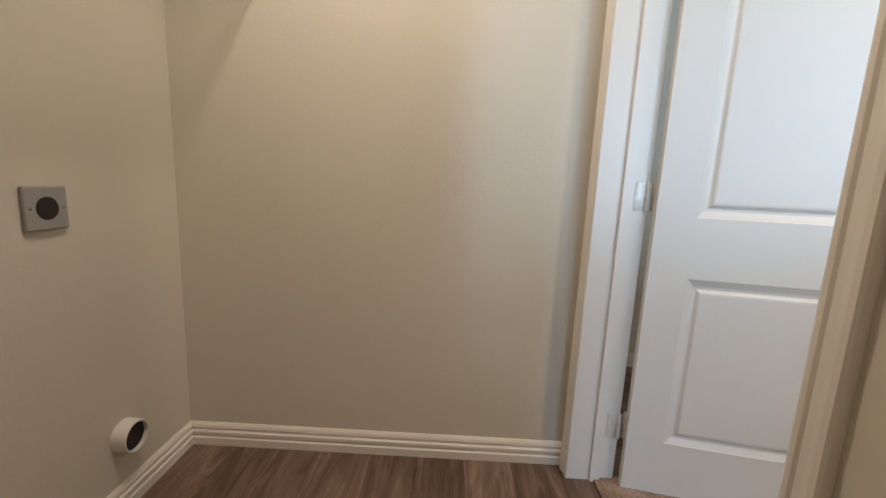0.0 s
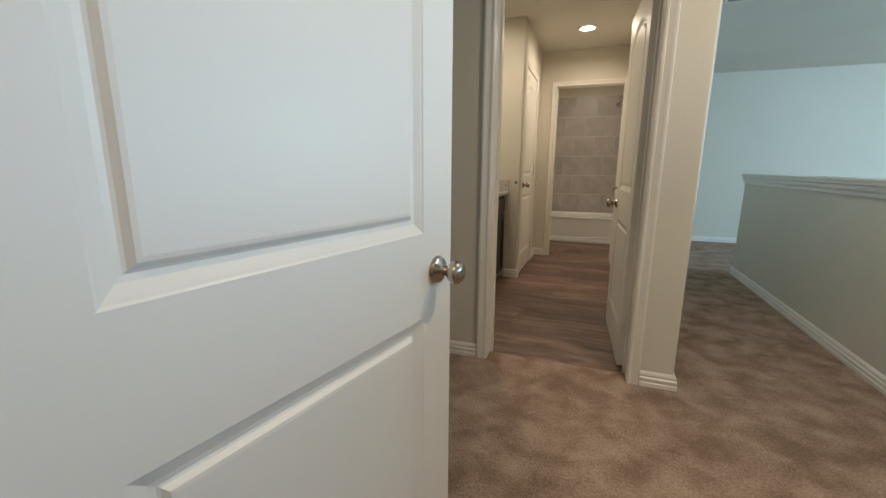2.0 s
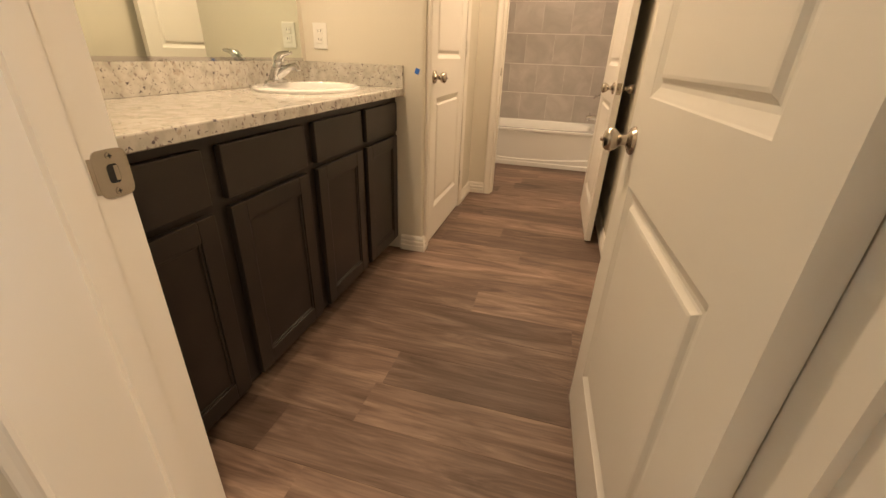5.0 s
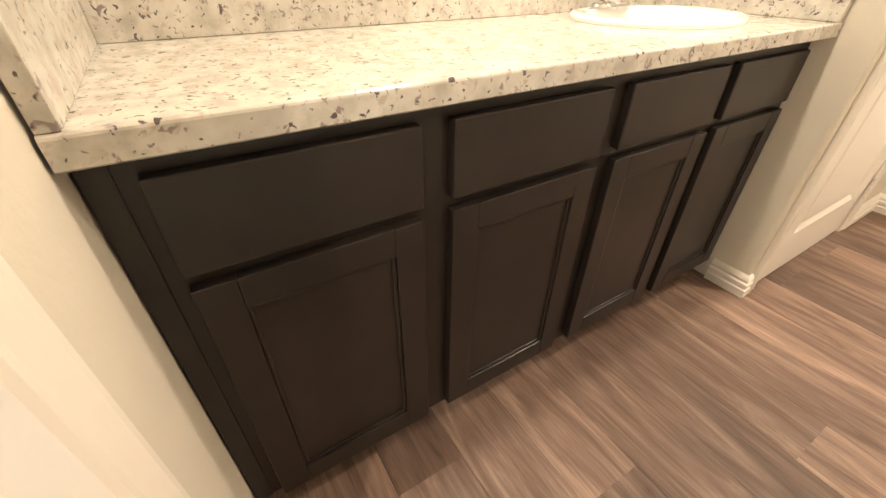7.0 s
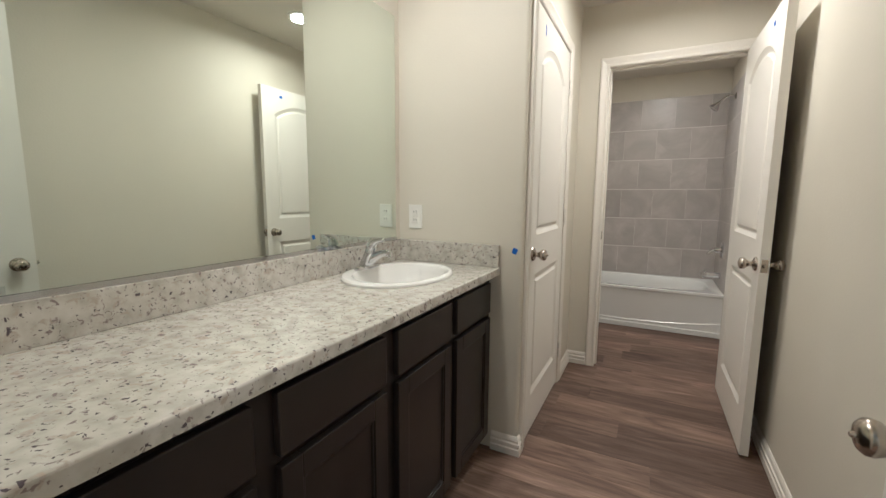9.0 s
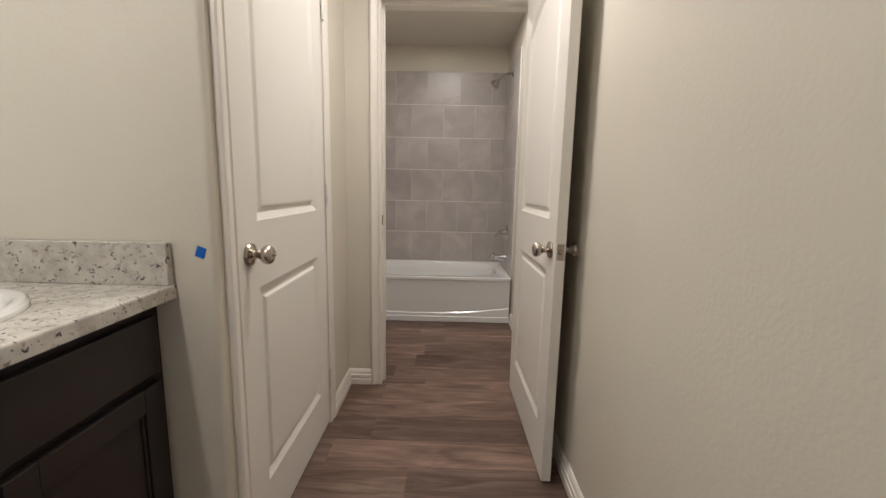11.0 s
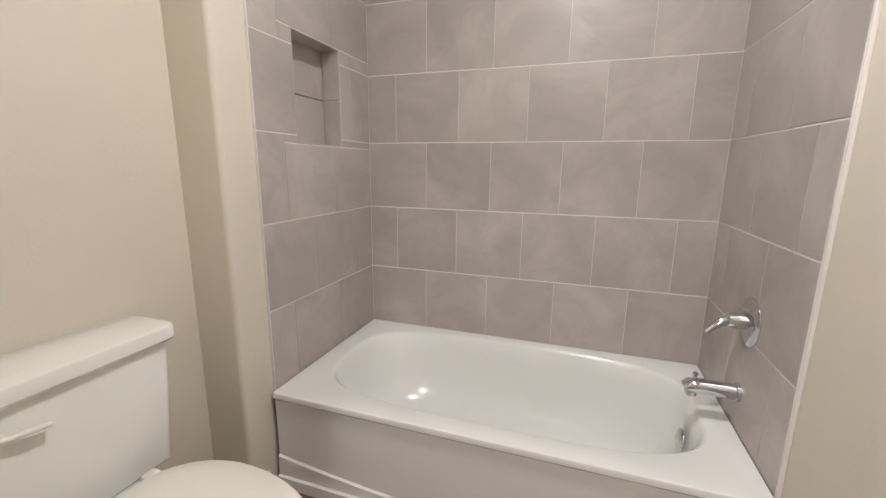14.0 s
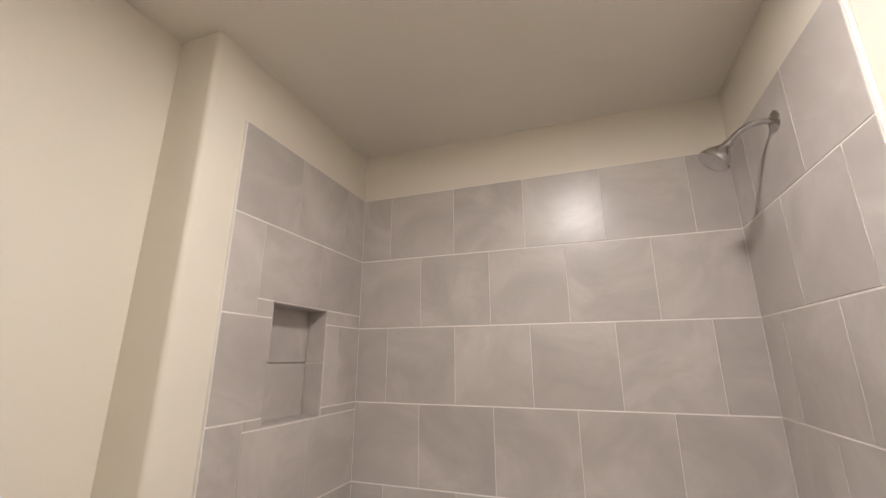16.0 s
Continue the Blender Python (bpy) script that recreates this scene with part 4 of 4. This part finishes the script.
shelf = holder("wire_shelf", "white vinyl-coated wire shelf on wall brackets", "shelf")
SZ = 1.70
for i in range(13):
    y = LBY + 0.012 + i * 0.0254
    bm = bmesh.new()
    tube(bm, [(LLX + 0.004, y, SZ), (2.41, y, SZ)], 0.0034 if 0 < i < 12 else 0.0045, 6)
    part("wire", bm, WHITEWIRE, shelf)
bm = bmesh.new()
tube(bm, [(LLX + 0.004, LBY + 0.325, SZ - 0.028), (2.41, LBY + 0.325, SZ - 0.028)], 0.004, 6)
part("front_rail", bm, WHITEWIRE, shelf)
for x in (1.75,):
    bm = bmesh.new()
    tube(bm, [(x, LBY + 0.004, SZ - 0.29), (x, LBY + 0.31, SZ - 0.01)], 0.005, 8)
    part("brace", bm, WHITEWIRE, shelf)
bm = bmesh.new()
tube(bm, [(LLX + 0.008, LBY + 0.06, SZ - 0.01), (LLX + 0.010, LBY + 0.09, SZ - 0.07), (LLX + 0.010, LBY + 0.12, SZ - 0.085), (LLX + 0.010, LBY + 0.15, SZ - 0.06), (LLX + 0.008, LBY + 0.16, SZ - 0.01)], 0.006, 10)
part("end_bracket", bm, WHITEWIRE, shelf, smooth=True)


# ---- pieces: tiles and planks ----
GAP = 0.0046      # level joints
JOINT = 0.0016    # tight upright joints
tile_meshes = {}


def tile_piece(parent, size_u, size_v, m, depth=0.010):
    """A tile of u by v, facing +z of m, on shared mesh data."""
    key = (round(size_u, 3), round(size_v, 3))
    if key not in tile_meshes:
        tile_meshes[key] = mesh_of("tile", boxes((-size_u / 2, size_u / 2, -size_v / 2, size_v / 2, -depth, 0.0), bevel=0.0013), TILE)
    ob = new("tile", tile_meshes[key])
    ob.parent = parent
    ob.matrix_basis = m
    return ob


def cuts(total, first, step=0.305):
    """Edges along a course whose first joint is at first."""
    out, u = [0.0], first
    while u < total - 0.02:
        out.append(u)
        u += step
    return out + [total]


ROW0, ROWH = 0.369, 0.3045
back = tagged(part("wall_tile_back", boxes((AX0 - 0.01, AX1 + 0.01, BACK + 0.0014, BACK + 0.0115, RIM - 0.02, ROW0 + 6 * ROWH)), GROUT), "grey ceramic tiles in running bond with pale grout behind the tub", "tiled wall", kind="structure")
left = tagged(part("wall_tile_left", boxes((-0.0115, -0.0014, 8.108, NY0, RIM - 0.02, ROW0 + 6 * ROWH), (-0.0115, -0.0014, NY1, BACK, RIM - 0.02, ROW0 + 6 * ROWH), (-0.0115, -0.0014, NY0, NY1, RIM - 0.02, NZ0), (-0.0115, -0.0014, NY0, NY1, NZ1, ROW0 + 6 * ROWH)), GROUT), "grey ceramic tiles with a recessed niche and pale grout", "tiled wall", kind="structure")
right = tagged(part("wall_tile_right", boxes((AX1 + 0.0014, AX1 + 0.0115, 8.124, BACK, RIM - 0.02, ROW0 + 6 * ROWH)), GROUT), "grey ceramic tiles with pale grout behind the shower fittings", "tiled wall", kind="structure")
tagged(part("trim", boxes((AX1 + 0.003, AX1 + 0.0118, 8.117, 8.1225, RIM - 0.01, ROW0 + 6 * ROWH), bevel=0.002), GROUT), "white caulked edge of the tiling", "trim", kind="structure")
for r in range(6):
    z0, z1 = ROW0 + r * ROWH, ROW0 + (r + 1) * ROWH
    e = cuts(AX1, 0.295 if r % 2 == 0 else 0.143)
    for a, b in zip(e, e[1:]):
        tile_piece(back, b - a - JOINT, ROWH - GAP, pose((a + b) / 2, BACK, (z0 + z1) / 2, 90, 0, 0))
    e = cuts(BACK - 8.124, 0.302 if r % 2 == 0 else 0.15)
    for a, b in zip(e, e[1:]):
        tile_piece(right, b - a - JOINT, ROWH - GAP, pose(AX1, BACK - (a + b) / 2, (z0 + z1) / 2, 90, 0, -90))
    # left wall, cut round the niche
    e = cuts(BACK - 8.105, 0.302 if r % 2 == 0 else 0.15)
    for a, b in zip(e, e[1:]):
        y1, y0 = BACK - a, max(BACK - b, 8.11)
        spans = [(y0, y1, z0, z1)]
        if y0 < NY1 - 0.004 and y1 > NY0 + 0.004 and z0 < NZ1 - 0.004 and z1 > NZ0 + 0.004:
            spans = []
            if z0 < NZ0 - 0.004:
                spans.append((y0, y1, z0, NZ0))
            if z1 > NZ1 + 0.004:
                spans.append((y0, y1, NZ1, z1))
            za, zb = max(z0, NZ0), min(z1, NZ1)
            if y0 < NY0 - 0.004:
                spans.append((y0, NY0, za, zb))
            if y1 > NY1 + 0.004:
                spans.append((NY1, y1, za, zb))
        for p, q, s, t in spans:
            if q - p > 0.012 and t - s > 0.012:
                tile_piece(left, q - p - JOINT, t - s - GAP, pose(AX0, (p + q) / 2, (s + t) / 2, 90, 0, 90))
# inside of the niche
nm = (NZ0 + NZ1) / 2 - 0.003
for p, q in ((NY0, NY1),):
    for s, t in ((NZ0, nm), (nm, NZ1)):
        tile_piece(left, q - p - JOINT, t - s - GAP, pose(-ND, (p + q) / 2, (s + t) / 2, 90, 0, 90))
        tile_piece(left, ND - GAP, t - s - GAP, pose(-ND / 2, NY1 - 0.004, (s + t) / 2, 90, 0, 0))
        tile_piece(left, ND - GAP, t - s - GAP, pose(-ND / 2, NY0 + 0.004, (s + t) / 2, 90, 0, 180))
tile_piece(left, ND - GAP, NY1 - NY0 - 0.01, pose(-ND / 2, (NY0 + NY1) / 2, NZ0 + 0.004, 0, 0, 0))
tile_piece(left, ND - GAP, NY1 - NY0 - 0.01, pose(-ND / 2, (NY0 + NY1) / 2, NZ1 - 0.004, 180, 0, 0))

plank_meshes = {}


def planks(name, label, x0, x1, y0, y1, width, seed):
    fl = tagged(part(name, boxes((x0, x1, y0, y1, -0.011, -0.0025)), TOEKICK), label, "floor", kind="structure")
    rnd = random.Random(seed)
    y = y0
    while y < y1 - 0.01:
        w = min(width, y1 - y)
        x = x0
        first = rnd.uniform(0.25, 1.2)
        while x < x1 - 0.005:
            ln = min(first, x1 - x)
            first = 1.22
            key = (round(ln, 3), round(w, 3))
            if key not in plank_meshes:
                plank_meshes[key] = mesh_of("plank", boxes((-ln / 2, ln / 2, -w / 2 + 0.0004, w / 2 - 0.0004, -0.006, 0.0), bevel=0.0007), PLANK)
            ob = new("plank", plank_meshes[key])
            ob.parent = fl
            ob.matrix_basis = pose(x + ln / 2, y + w / 2, 0)
            x += ln
        y += w
    return fl


planks("floor_bathroom", "brown wood-look vinyl plank floor", BX, RX, EW0 + 0.092, TW0 + 0.06, 0.176, 3)
planks("floor_tub_room", "brown wood-look vinyl plank floor", TLX, 1.512, TW0 + 0.06, TUBY + 0.02, 0.176, 5)
planks("floor_laundry", "brown wood-look vinyl plank floor", LLX, 2.42, LBY, LW1 - 0.06, 0.176, 8)
